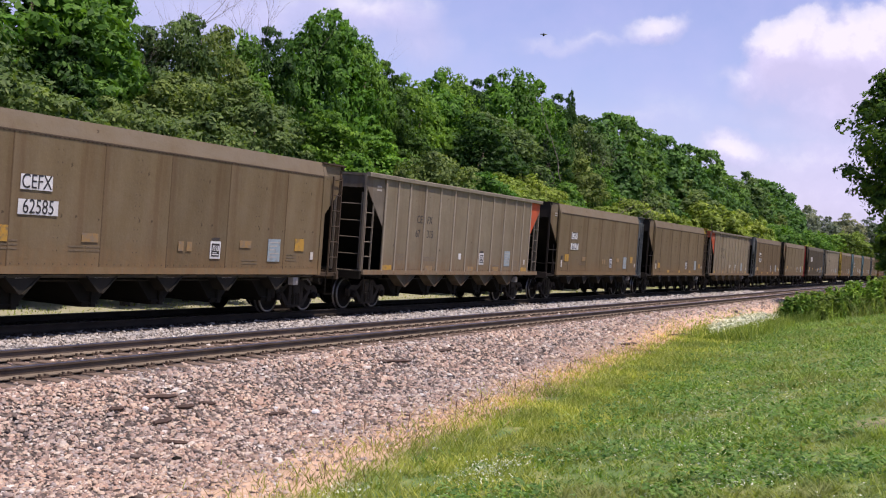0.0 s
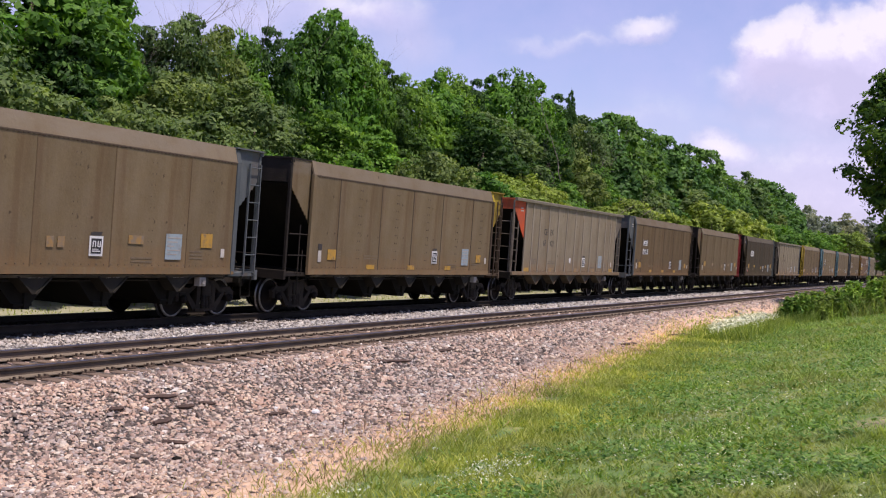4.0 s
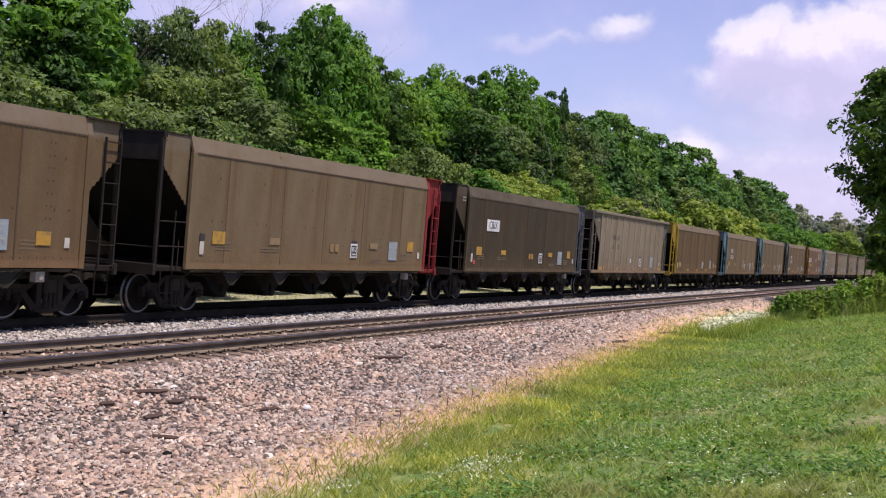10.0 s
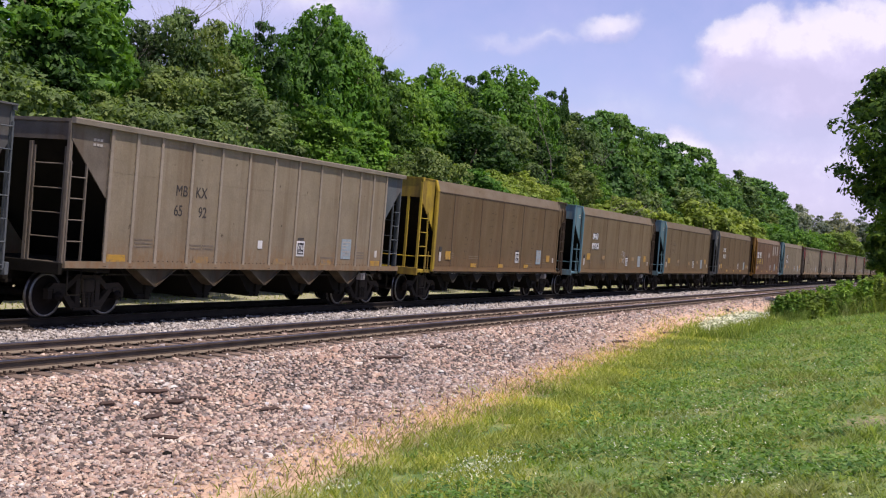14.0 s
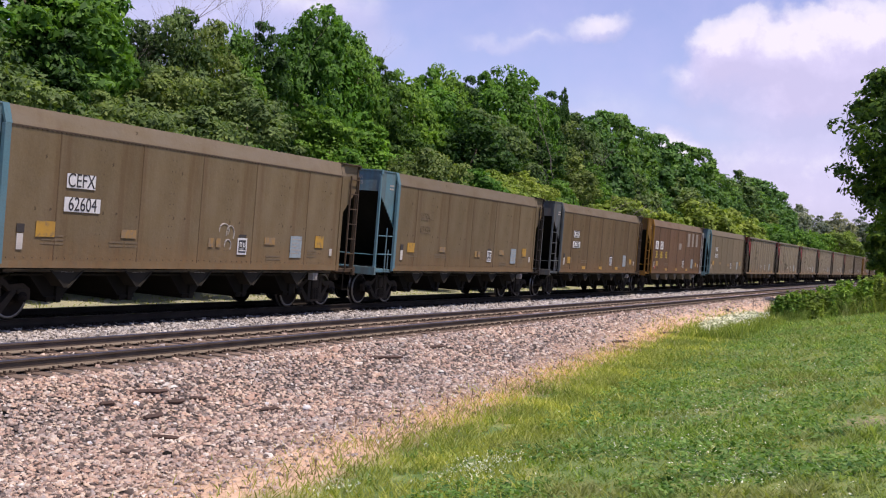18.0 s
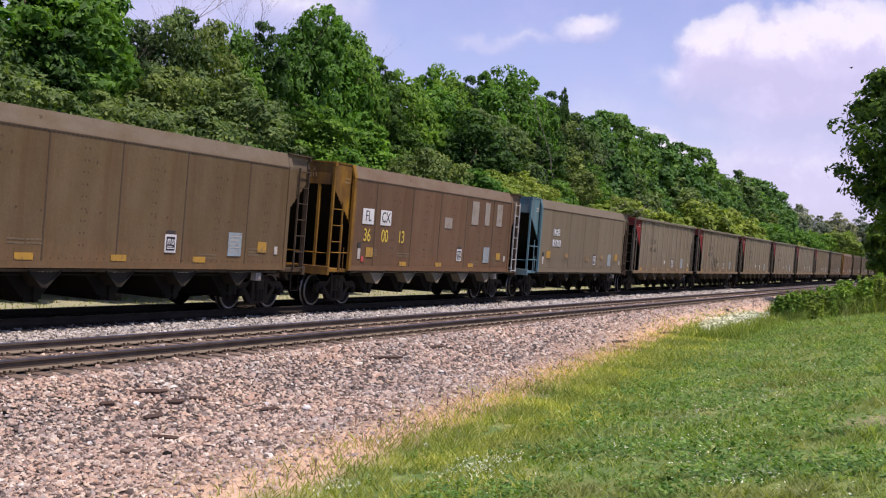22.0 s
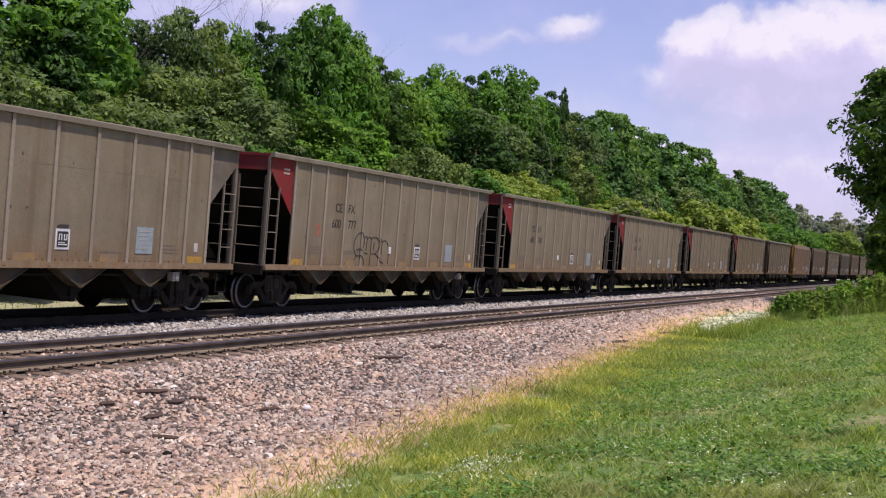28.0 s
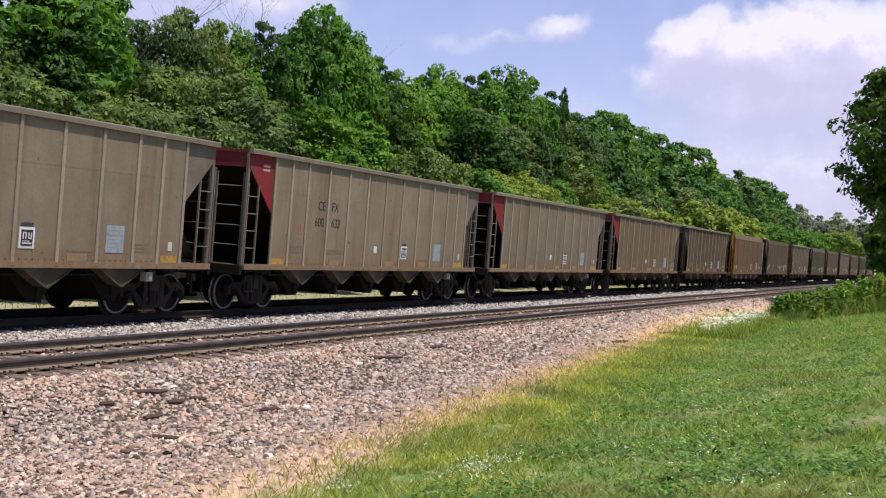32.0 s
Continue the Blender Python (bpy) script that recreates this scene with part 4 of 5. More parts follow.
    for body, z in ((mark, 3.82), (number, 3.66)):
        ob = part("end_lettering", text_mesh(body, 0.165, 0.95), colour, car, "", (-7.386, 0.45 if ribbed else -0.70, z))
        ob.rotation_euler.z = -math.pi / 2
    me = shared("gusset_bars", lambda: [box(x, x + 0.08, -0.006, 0, z, z + 0.05) for x in np.arange(-6.75, -6.45, 0.10) for z in (3.60, 3.50)])
    part("gusset_mark", me, colour, car, "", (0, -1.545 if ribbed else -1.486, 0))


CARS = [
    (False, TAUPE, BROWNEND, BROWNEND, "weathered taupe riveted coal hopper car with white number boards"),
    (True, TAUPE_LIGHT, GREYEND, ORANGERED, "dusty grey-beige ribbed hopper car with one orange-red end"),
    (False, TAUPE, BLACKEND, SLATEEND, "weathered taupe coal hopper car with sooty black end and number boards"),
    (False, TAUPE, BLACKEND, YELLOWEND, "weathered taupe coal hopper car with black and yellow ends"),
    (True, TAUPE_LIGHT, ORANGERED, GREYEND, "dusty grey-beige ribbed hopper car with orange-red end"),
    (False, TAUPE_BROWN, SLATEEND, BLACKEND, "weathered brown panelled hopper car with slate end and number boards"),
    (False, TAUPE, BLACKEND, REDEND, "dusty taupe hopper car with black end and red end"),
    (False, CHARCOAL, BLACKEND, SLATEEND, "charcoal grey hopper car with a peeling white board"),
    (True, TAUPE_LIGHT, GREYEND, SLATEEND, "light grey ribbed hopper car with black lettering"),
    (False, TAUPE_BROWN, YELLOWEND, BROWNEND, "brown panelled hopper car with a bright yellow end"),
    (False, TAUPE, BLUEEND, BROWNEND, "taupe hopper car with faded sky-blue end and number boards"),
    (False, TAUPE, BLUEEND, BLACKEND, "brown hopper car with faded sky-blue end and faint lettering"),
    (False, TAUPE_BROWN, SLATEEND, BROWNEND, "brown panelled hopper car with slate-blue end and number boards"),
    (False, REDBROWN, ORANGEEND, BROWNEND, "faded red-brown hopper car with rusty orange-yellow end and yellow numbers"),
    (False, TAUPE_CLEAN, BLUEEND, BROWNEND, "clean taupe hopper car with sky-blue end and white number boards"),
    (True, TAUPE_LIGHT, REDEND, GREYEND, "grey-beige ribbed hopper car with dark red end"),
    (True, TAUPE_LIGHT, REDEND, GREYEND, "grey-beige ribbed hopper car with red end and black graffiti"),
    (True, TAUPE_LIGHT, REDEND, GREYEND, "dusty grey-beige ribbed hopper car with red gusset"),
    (True, TAUPE_LIGHT, REDEND, GREYEND, "brownish ribbed hopper car with red gusset and black numbers"),
    (True, TAUPE_LIGHT, REDEND, GREYEND, "pale grey ribbed hopper car with red gusset"),
    (True, TAUPE, REDEND, GREYEND, "brown ribbed hopper car with red gusset"),
    (True, DARKBROWN, BROWNEND, BROWNEND, "dark brown ribbed coal hopper car in the far train"),
    (False, REDBROWN, ORANGEEND, BROWNEND, "red-brown hopper car with an orange end in the far train"),
] + [(k % 3 == 1, (DARKBROWN, DARKBROWN, CHARCOAL, DARKBROWN)[k % 4], BROWNEND if k % 2 else BLACKEND, BROWNEND, "weathered brown coal hopper car in the far train") for k in range(8)]

train = []
for k, spec in enumerate(CARS):
    train.append(hopper_car(*spec, seamed=k in (3, 5, 9, 12, 13, 22)))
for k, mark, number in ((0, "CEFX", "62585"), (2, "CEFX", "62132"), (5, "CEFX", "62300"), (10, "CEFX", "62604"), (14, "CEFX", "62636")):
    number_boards(train[k], mark, number)
number_boards(train[12], "CEFX", "62286")
rib_letters(train[1], "CE", "FX", "67", "315", INK_DARK)
rib_letters(train[4], "CE", "FX", "67", "421", INK_DARK)
rib_letters(train[8], "MB", "KX", "65", "92", INK_DARK)
rib_letters(train[15], "CE", "FX", "600", "681", INK_DARK)
rib_letters(train[16], "CE", "FX", "600", "777", INK)
rib_letters(train[17], "CE", "FX", "600", "738", INK)
rib_letters(train[18], "CE", "FX", "600", "633", INK)
letters(train[16], "D", -4.86, 2.13, 0.42, LETTER_RED, 0.8, out=-0.02)
letters(train[18], "0", -4.86, 2.13, 0.42, LETTER_RED, 0.8, out=-0.02)
letters(train[11], "SCSX", -4.25, 2.80, 0.36, FAINT, 0.9, out=0.008)
letters(train[11], "07535", -4.20, 2.38, 0.36, FAINT, 0.9, out=0.008)
b7 = board(train[7], "mark_board", -4.0, 2.75, 1.25, 0.42, WHITE, "peeling white board with black reporting mark", 0.008)
letters(train[7], "CRIX", 0, 0, 0.40, INK, 0.9, parent=b7)
for body, x in (("FL", -5.42), ("CX", -4.28)):
    bb = board(train[13], "mark_board", x, 2.64, 0.70, 0.45, WHITE, "white board with black letters", 0.008)
    letters(train[13], body, 0, 0, 0.44, INK, 0.9, parent=bb)
for body, x in (("36", -5.42), ("00", -4.28), ("13", -3.14)):
    letters(train[13], body, x, 2.08, 0.54, LETTER_YEL, 0.86, out=0.012)
for x, z, w, hgt in ((2.7, 3.12, 0.62, 0.82), (3.85, 3.14, 0.46, 0.82), (5.05, 3.14, 0.55, 0.80), (0.4, 2.68, 0.62, 0.36)):
    board(train[13], "paint_patch", x, z, w, hgt, PATCHWORN, "pale grey painted-out patch", 0.008)
for k, number in ((0, "62585"), (1, "67315"), (2, "62132"), (4, "67421"), (5, "62300"), (10, "62604"), (12, "62286"), (14, "62636"), (15, "600681"), (16, "600777"), (17, "600738"), (18, "600633")):
    end_number(k, PATCH, "CEFX", number)
end_number(8, PATCH, "MBKX", "6592")
end_number(7, PATCH, "CRIX", "99557")
end_number(11, PATCH, "SCSX", "07535")
end_number(13, REFLECT_FADED, "FLCX", "360013")


def graffiti(car):
    """Looping black spray lines low on the ribbed side."""
    strokes = [[(-2.25, 2.13), (-2.42, 2.17), (-2.65, 2.04), (-2.75, 1.83), (-2.72, 1.62), (-2.59, 1.48), (-2.32, 1.51), (-2.14, 1.44), (-2.08, 1.27), (-2.1, 1.14)], [(-2.59, 1.48), (-2.67, 1.35), (-2.72, 1.27)], [(-2.59, 1.65), (-2.39, 1.7), (-2.17, 1.64)],
               [(-2.21, 2.11), (-2.12, 1.94), (-2.17, 1.73)], [(-2.12, 2.0), (-2.03, 2.07), (-1.94, 2.04), (-1.98, 1.73), (-1.99, 1.65)], [(-1.94, 1.98), (-1.81, 2.07), (-1.69, 2.0), (-1.7, 1.56), (-1.72, 1.14)],
               [(-2.1, 1.58), (-1.88, 1.56)], [(-1.69, 2.0), (-1.49, 2.07), (-1.27, 2.02), (-1.16, 1.9), (-1.2, 1.69), (-1.34, 1.58), (-1.63, 1.55)], [(-1.5, 1.9), (-1.52, 1.67)],
               [(-1.38, 1.56), (-1.2, 1.48), (-1.04, 1.33), (-0.8, 1.29)], [(-1.16, 2.0), (-0.96, 1.98), (-1.0, 1.54)], [(-0.96, 1.94), (-0.72, 1.99), (-0.56, 1.81), (-0.5, 1.56), (-0.52, 1.27)]]
    curves = []
    for st in strokes:
        for _ in range(2):
            cut = [p for (a, b), (c, d) in zip(st, st[1:]) for p in ((0.75 * a + 0.25 * c, 0.75 * b + 0.25 * d), (0.25 * a + 0.75 * c, 0.25 * b + 0.75 * d))]
            st = [st[0]] + cut + [st[-1]]
        curves.append(tube([(x, -1.611 if any(abs(x - r) < 0.055 for r in RIBS) else -1.579, z) for x, z in st], 0.014, 5))
    part("graffiti", mesh_of("graffiti", curves), INK_DARK, car, "looping black spray-paint scrawl")


graffiti(train[16])


def pale_scrawl(car):
    """A short looping whitish scrawl between the stencils."""
    loops = []
    for x, z, w, h in ((0.72, 1.98, 0.20, 0.16), (0.98, 1.90, 0.16, 0.20), (0.90, 1.62, 0.13, 0.15)):
        loops.append(tube([(x + w * math.cos(a), -1.598, z + h * math.sin(a)) for a in np.linspace(-0.6, 3.4, 10)], 0.016, 5))
    part("scrawl", mesh_of("scrawl", loops), PATCH, car, "faint whitish spray scrawl")


pale_scrawl(train[10])
for k in (7, 13):
    board(train[k], "tag", -5.62, 1.40, 0.15, 0.15, REDTAG, "small red tag", 0.008)


# ================= woods =================
def leaf_cards(centres, normals, size, rs):
    """Folded leaf sprays: two triangles each."""
    n = len(centres)
    t = np.cross(normals, rs.normal(size=(n, 3)))
    t /= np.linalg.norm(t, axis=1, keepdims=True) + 1e-9
    b = np.cross(normals, t)
    L = size * rs.uniform(0.7, 1.4, n)
    W = L * rs.uniform(0.38, 0.62, n)
    droop = normals * (L * rs.uniform(-0.25, 0.1, n))[:, None]
    v = np.stack([centres - t * L[:, None] * 0.5, centres + b * W[:, None] * 0.5 + droop, centres + t * L[:, None] * 0.5, centres - b * W[:, None] * 0.5 + droop], 1)
    o = (np.arange(n) * 4)[:, None]
    q = np.concatenate([np.array([[0, 2, 1]]) + o, np.array([[0, 3, 2]]) + o])
    return v.reshape(-1, 3), q


def crown_mesh(name, seed, height, radius, bare, leaves, size, material, lobes=40, flat=0.8, lift=0.28, sprays=9):
    """A crown of leafy boughs, each a cluster of smaller sprays, round a thin inner fill; its top is at height."""
    rs = np.random.default_rng(seed)
    mid, half = (height + bare) / 2, (height - bare) / 2
    C, N, S = [], [], []
    per = max(4, int(leaves * 0.84) // (lobes * sprays))
    for k in range(lobes):
        u = rs.normal(size=3)
        u /= np.linalg.norm(u)
        u[2] = u[2] * 0.9 + 0.1
        r = rs.uniform(0.18, 0.38) * radius
        grow = rs.uniform(0.66, 1.0)
        slim = 1 - 0.14 * max(0, u[2])
        c = np.array([u[0] * (radius - r) * grow * slim, u[1] * (radius - r) * grow * slim, mid + u[2] * max(half - r * flat, 0.1) * grow])
        for j in range(sprays):
            w = rs.normal(size=3) + u * 0.8 + np.array([0, 0, 0.45])
            w /= np.linalg.norm(w)
            q = c + w * r * rs.uniform(0.55, 0.95) * np.array([1, 1, flat])
            rr = r * rs.uniform(0.30, 0.52)
            d = rs.normal(size=(per, 3)) + w * 0.5 + np.array([0, 0, 0.5])
            d /= np.linalg.norm(d, axis=1, keepdims=True)
            C.append(q + d * (rr * (1 - 0.55 * rs.uniform(size=per) ** 2))[:, None] * np.array([1.15, 1.15, 0.62]))
            nn = d + rs.normal(0, 0.40, (per, 3)) + np.array([0, 0, lift])
            N.append(nn / np.linalg.norm(nn, axis=1, keepdims=True))
            S.append(0.55 * w + 0.6 * d)
    m = leaves // 5
    d = rs.normal(size=(m, 3))
    d /= np.linalg.norm(d, axis=1, keepdims=True)
    C.append(d * rs.uniform(0.35, 1, m)[:, None] ** 0.5 * np.array([radius * 0.74, radius * 0.74, half * 0.84]) + np.array([0, 0, mid]))
    nn = d + rs.normal(0, 0.5, (m, 3)) + np.array([0, 0, lift])
    N.append(nn / np.linalg.norm(nn, axis=1, keepdims=True))
    S.append(d)
    C, N, S = np.concatenate(C), np.concatenate(N), np.concatenate(S)
    C[:, 2] = bare + (C[:, 2] - bare) * (height - bare) / (np.quantile(C[:, 2], 0.9985) - bare)
    keep = C[:, 2] > 0.12
    v, q = leaf_cards(C[keep], N[keep], size, rs)
    me = bulk(name, v, q, [material])
    # leaves of a bough share its rounded shading
    soft = S[keep] * 0.8 + N[keep] * 0.40
    soft /= np.linalg.norm(soft, axis=1, keepdims=True)
    me.normals_split_custom_set_from_vertices(np.repeat(soft, 4, 0).tolist())
    return me


def trunk_mesh(name, seed, height, radius, bare):
    rs = random.Random(seed)
    pieces = []
    r0 = 0.018 * height + 0.03
    pts = [(rs.uniform(-0.1, 0.1) * k, rs.uniform(-0.1, 0.1) * k, height * 0.8 * k / 5) for k in range(6)]
    pts[0] = (0, 0, -0.3)
    pieces.append(tube(pts, [r0 * (1.25 - 0.2 * k) for k in range(6)], 8))
    for k in range(9):
        a = rs.uniform(0, 6.28)
        z = bare * 0.8 + (height * 0.7 - bare * 0.8) * k / 9
        ln = radius * rs.uniform(0.35, 0.6)
        p = [(0, 0, z), (math.cos(a) * ln * 0.5, math.sin(a) * ln * 0.5, z + ln * 0.3), (math.cos(a) * ln, math.sin(a) * ln, z + ln * 0.7)]
        pieces.append(tube(p, [r0 * 0.35, r0 * 0.22, r0 * 0.08], 6))
    me = mesh_of(name, pieces, True)
    me.materials.append(BARK)
    return me


PROTO = []
for k, (hgt, rad, bare, mat, size, count, lobes) in enumerate((
        (13.0, 3.8, 0.6, LEAF, 0.31, 16500, 60), (13.0, 3.5, 1.0, LEAF_DARK, 0.27, 17000, 66), (12.0, 3.9, 0.5, LEAF_OLIVE, 0.27, 19000, 66),
        (7.0, 3.2, 0.0, LEAF, 0.25, 14000, 52), (7.0, 3.3, 0.0, LEAF_OLIVE, 0.205, 18000, 60), (6.5, 3.1, 0.0, LEAF_YELLOW, 0.20, 17000, 66), (13.0, 3.7, 0.4, LEAF_BRIGHT, 0.34, 15500, 52),
        (13.0, 4.0, 0.4, LEAF_FAR, 0.48, 7500, 60), (13.0, 3.8, 0.6, LEAF_FAR, 0.48, 7000, 54), (12.5, 4.0, 0.4, LEAF_OLIVE, 0.46, 7500, 60), (7.0, 3.4, 0.0, LEAF, 0.38, 6500, 54), (6.5, 3.3, 0.0, LEAF_YELLOW, 0.36, 6500, 54))):
    PROTO.append((hgt, trunk_mesh("trunk", 20 + k, hgt, rad, bare), crown_mesh("crown", 40 + k, hgt, rad, bare, count, size, mat, lobes), mat))
FAR_KIND = {0: 7, 1: 8, 2: 9, 6: 7, 3: 10, 4: 10, 5: 11}


def plant(kind, x, y, height, wide=1.0, label="", turn=None, material=None, name="tree"):
    hgt, tm, cm, mat = PROTO[FAR_KIND[kind] if x > 105 else kind]
    t = tagged(new(name), label, name, "trees of the wood behind the train")
    t.location = (x, y, float(ground_z(x, y)))
    k = height / hgt
    t.scale = (k * wide, k * wide, k)
    t.rotation_euler.z = random.uniform(0, 6.28) if turn is None else turn
    part("trunk", tm, BARK, t)
    part("crown", cm, material or mat, t)
    return t


L_TALL = "tall broadleaf tree with a dense green crown"
L_LOW = "leafy green understorey tree at the wood's edge"
# tall trees that make the skyline: x, y, height, kind, breadth
SKYLINE = [(24, 33, 12.5, 0, 1.0), (29.5, 34, 13.2, 6, 1.0), (34, 33, 13.4, 0, 1.0), (37.0, 33, 13.0, 6, 0.8), (39.2, 33.4, 11.7, 0, 0.55), (43.8, 33.6, 12.1, 2, 0.62), (46.2, 33.4, 12.0, 2, 0.58), (48.6, 33.4, 12.2, 0, 0.55), (50.6, 33, 12.7, 1, 0.62), (54.6, 33, 14.4, 0, 0.62),
           (57.5, 33.2, 15.0, 6, 0.62), (60.2, 33, 14.4, 0, 0.55), (63.3, 33, 13.2, 1, 0.62), (67.8, 33, 12.9, 0, 0.72), (71.4, 33, 13.6, 6, 0.68), (74.6, 33.5, 14.4, 0, 0.6), (77.4, 33.4, 14.2, 1, 0.55), (81.0, 33.2, 15.0, 6, 0.62),
           (84.6, 33, 16.0, 0, 0.65), (89.2, 33, 15.8, 6, 0.68), (93.6, 33, 15.4, 1, 0.6), (98, 34, 14.4, 2, 0.75), (98.6, 33, 16.4, 1, 0.20), (97.6, 33, 15.6, 1, 0.16), (102.5, 33, 14.6, 2, 0.72), (107.5, 33, 15.6, 0, 0.80), (112.5, 33, 16.1, 1, 0.80), (118.5, 33, 16.2, 0, 0.80), (128, 33, 15.9, 1, 0.9),
           (138.5, 33, 15.8, 0, 0.95), (151, 33, 16.5, 1, 0.95), (165, 33, 14.9, 0, 1.05), (180, 33, 15.8, 2, 1.05), (191, 33, 15.6, 0, 1.05), (204, 33, 16.3, 1, 1.05), (216, 33, 15.6, 0, 1.0), (226, 33, 14.2, 1, 1.0), (234, 32.5, 12.4, 0, 0.95)]
for x, y, hgt, kind, wide in SKYLINE:
    plant(kind, x, y, hgt, wide * 1.12, L_TALL)
x = 16.0
while x < 225:
    kind = random.choice((2, 2, 1, 0) if x < 46 else (6, 6, 0, 6, 1) if x < 71 else (2, 2, 1) if x < 84 else (0, 2, 0, 1))
    plant(kind, x, random.uniform(29.4, 31.2), random.uniform(8.2, 10.2) * (1.0 if x < 70 else 1.18), random.uniform(0.95, 1.2), L_TALL)
    x += random.uniform(4.4, 6.0) * (1 + x / 260)
x = 18.0
while x < 235:
    # the wood's dense interior behind the edge trees
    plant(random.choice((0, 2, 1, 2)), x, random.uniform(35.5, 39), random.uniform(9.5, 10.8) * (1.0 if x < 66 else 1.2), random.uniform(1.1, 1.3), L_TALL)
    x += random.uniform(4.2, 5.4) * (1 + x / 200)
x = 14.0
while x < 228:
    kind = random.choice((4, 4, 4, 3)) if x < 46 else random.choice((3, 3, 4)) if x < 62 else random.choice((3, 5, 4)) if x < 72 else random.choice((5, 5, 5, 5, 3)) if x < 160 else random.choice((3, 5, 3))
    plant(kind, x, random.uniform(25.2, 27.6), random.uniform(5.4, 7.4) * (1.0 if x < 120 else 1.15), random.uniform(0.9, 1.2), L_LOW, material=LEAF_BRIGHT if kind == 3 and 46 < x < 72 else None)
    x += random.uniform(3.4, 5.0) * (1 + x / 240)


def dead_tree(x, y, height, seed, label):
    rs = random.Random(seed)
    pieces = []

    def limb(p, way, ln, r, depth):
        pts = [p]
        for _ in range(5):
            way = (way + Vector((rs.uniform(-0.38, 0.38), rs.uniform(-0.38, 0.38), rs.uniform(-0.08, 0.16)))).normalized()
            pts.append(pts[-1] + way * ln / 5)
        pieces.append(tube(pts, [r, r * 0.86, r * 0.72, r * 0.6, r * 0.48, r * 0.36], 5 if depth > 1 else 3))
        if depth:
            for _ in range(4 if depth > 1 else 3):
                q = pts[rs.choice((2, 3, 4, 5))]
                side = (way + Vector((rs.uniform(-1, 1), rs.uniform(-1, 1), rs.uniform(-0.1, 0.7)))).normalized()
                limb(q, side, ln * rs.uniform(0.45, 0.7), r * 0.45, depth - 1)

    limb(Vector((0, 0, -0.2)), Vector((0, 0, 1)), height * 0.66, 0.085, 4 if seed > 10 else 3)
    t = tagged(new("dead_tree"), label, "tree", "trees of the wood behind the train")
    t.location = (x, y, float(ground_z(x, y)))
    part("bare_crown", mesh_of("bare_crown", pieces, True), DEADWOOD, t, "bleached leafless trunk and branches")


for x, y, hgt, seed in ((43.4, 36, 13.0, 11), (44.4, 36.4, 13.8, 1), (45.2, 36, 13.4, 12), (46.2, 36, 13.4, 2), (47.2, 35.6, 13.6, 13), (48.4, 36.2, 13.0, 3), (49.6, 36, 12.6, 14), (52.6, 36, 12.9, 15), (54.2, 36.4, 12.2, 4), (71.0, 36, 14.4, 5), (72.0, 36, 13.4, 17), (98.0, 32.5, 16.2, 6), (99.2, 32.3, 15.4, 7), (83.0, 28.2, 12.0, 8), (86.5, 28.0, 11.4, 9)):
    dead_tree(x, y, hgt, seed, "leafless dead tree with grey-brown bare branches")

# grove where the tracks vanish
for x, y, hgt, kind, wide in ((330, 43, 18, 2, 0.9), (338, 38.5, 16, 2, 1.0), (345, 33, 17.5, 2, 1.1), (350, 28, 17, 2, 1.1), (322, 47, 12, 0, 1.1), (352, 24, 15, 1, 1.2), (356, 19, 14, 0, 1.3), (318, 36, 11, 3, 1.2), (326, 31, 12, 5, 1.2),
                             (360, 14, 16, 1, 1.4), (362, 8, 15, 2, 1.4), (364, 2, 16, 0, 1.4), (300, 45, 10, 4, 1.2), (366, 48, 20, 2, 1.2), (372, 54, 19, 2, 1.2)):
    plant(kind, x, y, hgt, wide, "distant hazy tree beyond the end of the train", material=LEAF_HAZE if kind == 2 else None)


# the big dark tree beside the line and weeds below it
def near_tree():
    for x, y, hgt, rad, bare, seed, count, lobes in ((78.0, 3.5, 15.0, 5.9, 3.0, 92, 26000, 50), (92.0, 4.2, 6.8, 2.9, 0.2, 94, 12000, 40), (104.0, 5.0, 8.6, 3.2, 0.2, 96, 10000, 40), (84.0, -1.5, 15.0, 5.5, 2.0, 95, 9000, 40)):
        t = tagged(new("tree"), "large dark broadleaf tree beside the lawn", "tree")
        t.location = (x, y, float(ground_z(x, y)))
        part("trunk", trunk_mesh("trunk", seed, hgt, rad, bare), BARK, t)
        part("crown", crown_mesh("crown", seed, hgt, rad, bare, count, 0.35, LEAF_SHADE, lobes), LEAF_SHADE, t, "dense dark green crown")


near_tree()


def weed_bush(x, y, height, radius, seed, mat, label):
    """A clump of upright nettle stems with leaves in tiers."""
    rs = np.random.default_rng(seed)
    t = tagged(new("weed_bush"), label, "bush", "weeds beside the track")
    t.location = (x, y, float(ground_z(x, y)) - 0.05)
    C, N, stems = [], [], []
    for _ in range(46):
        a, r = rs.uniform(0, 6.28), radius * math.sqrt(rs.uniform())
        h = height * rs.uniform(0.62, 1.05)
        foot = np.array([math.cos(a) * r, math.sin(a) * r, 0])
        tip = foot + np.array([rs.normal(0, 0.12), rs.normal(0, 0.12), h])
        stems.append(tube([tuple(foot), tuple(tip)], [0.012, 0.005], 4))
        k = int(20 * h) + 8
        f = rs.uniform(0.22, 1.0, k) ** 0.8
        g = rs.uniform(0, 6.28, k)
        out = np.stack([np.cos(g), np.sin(g), np.full(k, 0.15)], 1)
        C.append(foot + (tip - foot) * f[:, None] + out * (0.10 * (1.25 - f))[:, None])
        N.append(out * 0.5 + np.array([0, 0, 0.9]) + rs.normal(0, 0.25, (k, 3)))
    C, N = np.concatenate(C), np.concatenate(N)
    N /= np.linalg.norm(N, axis=1, keepdims=True)
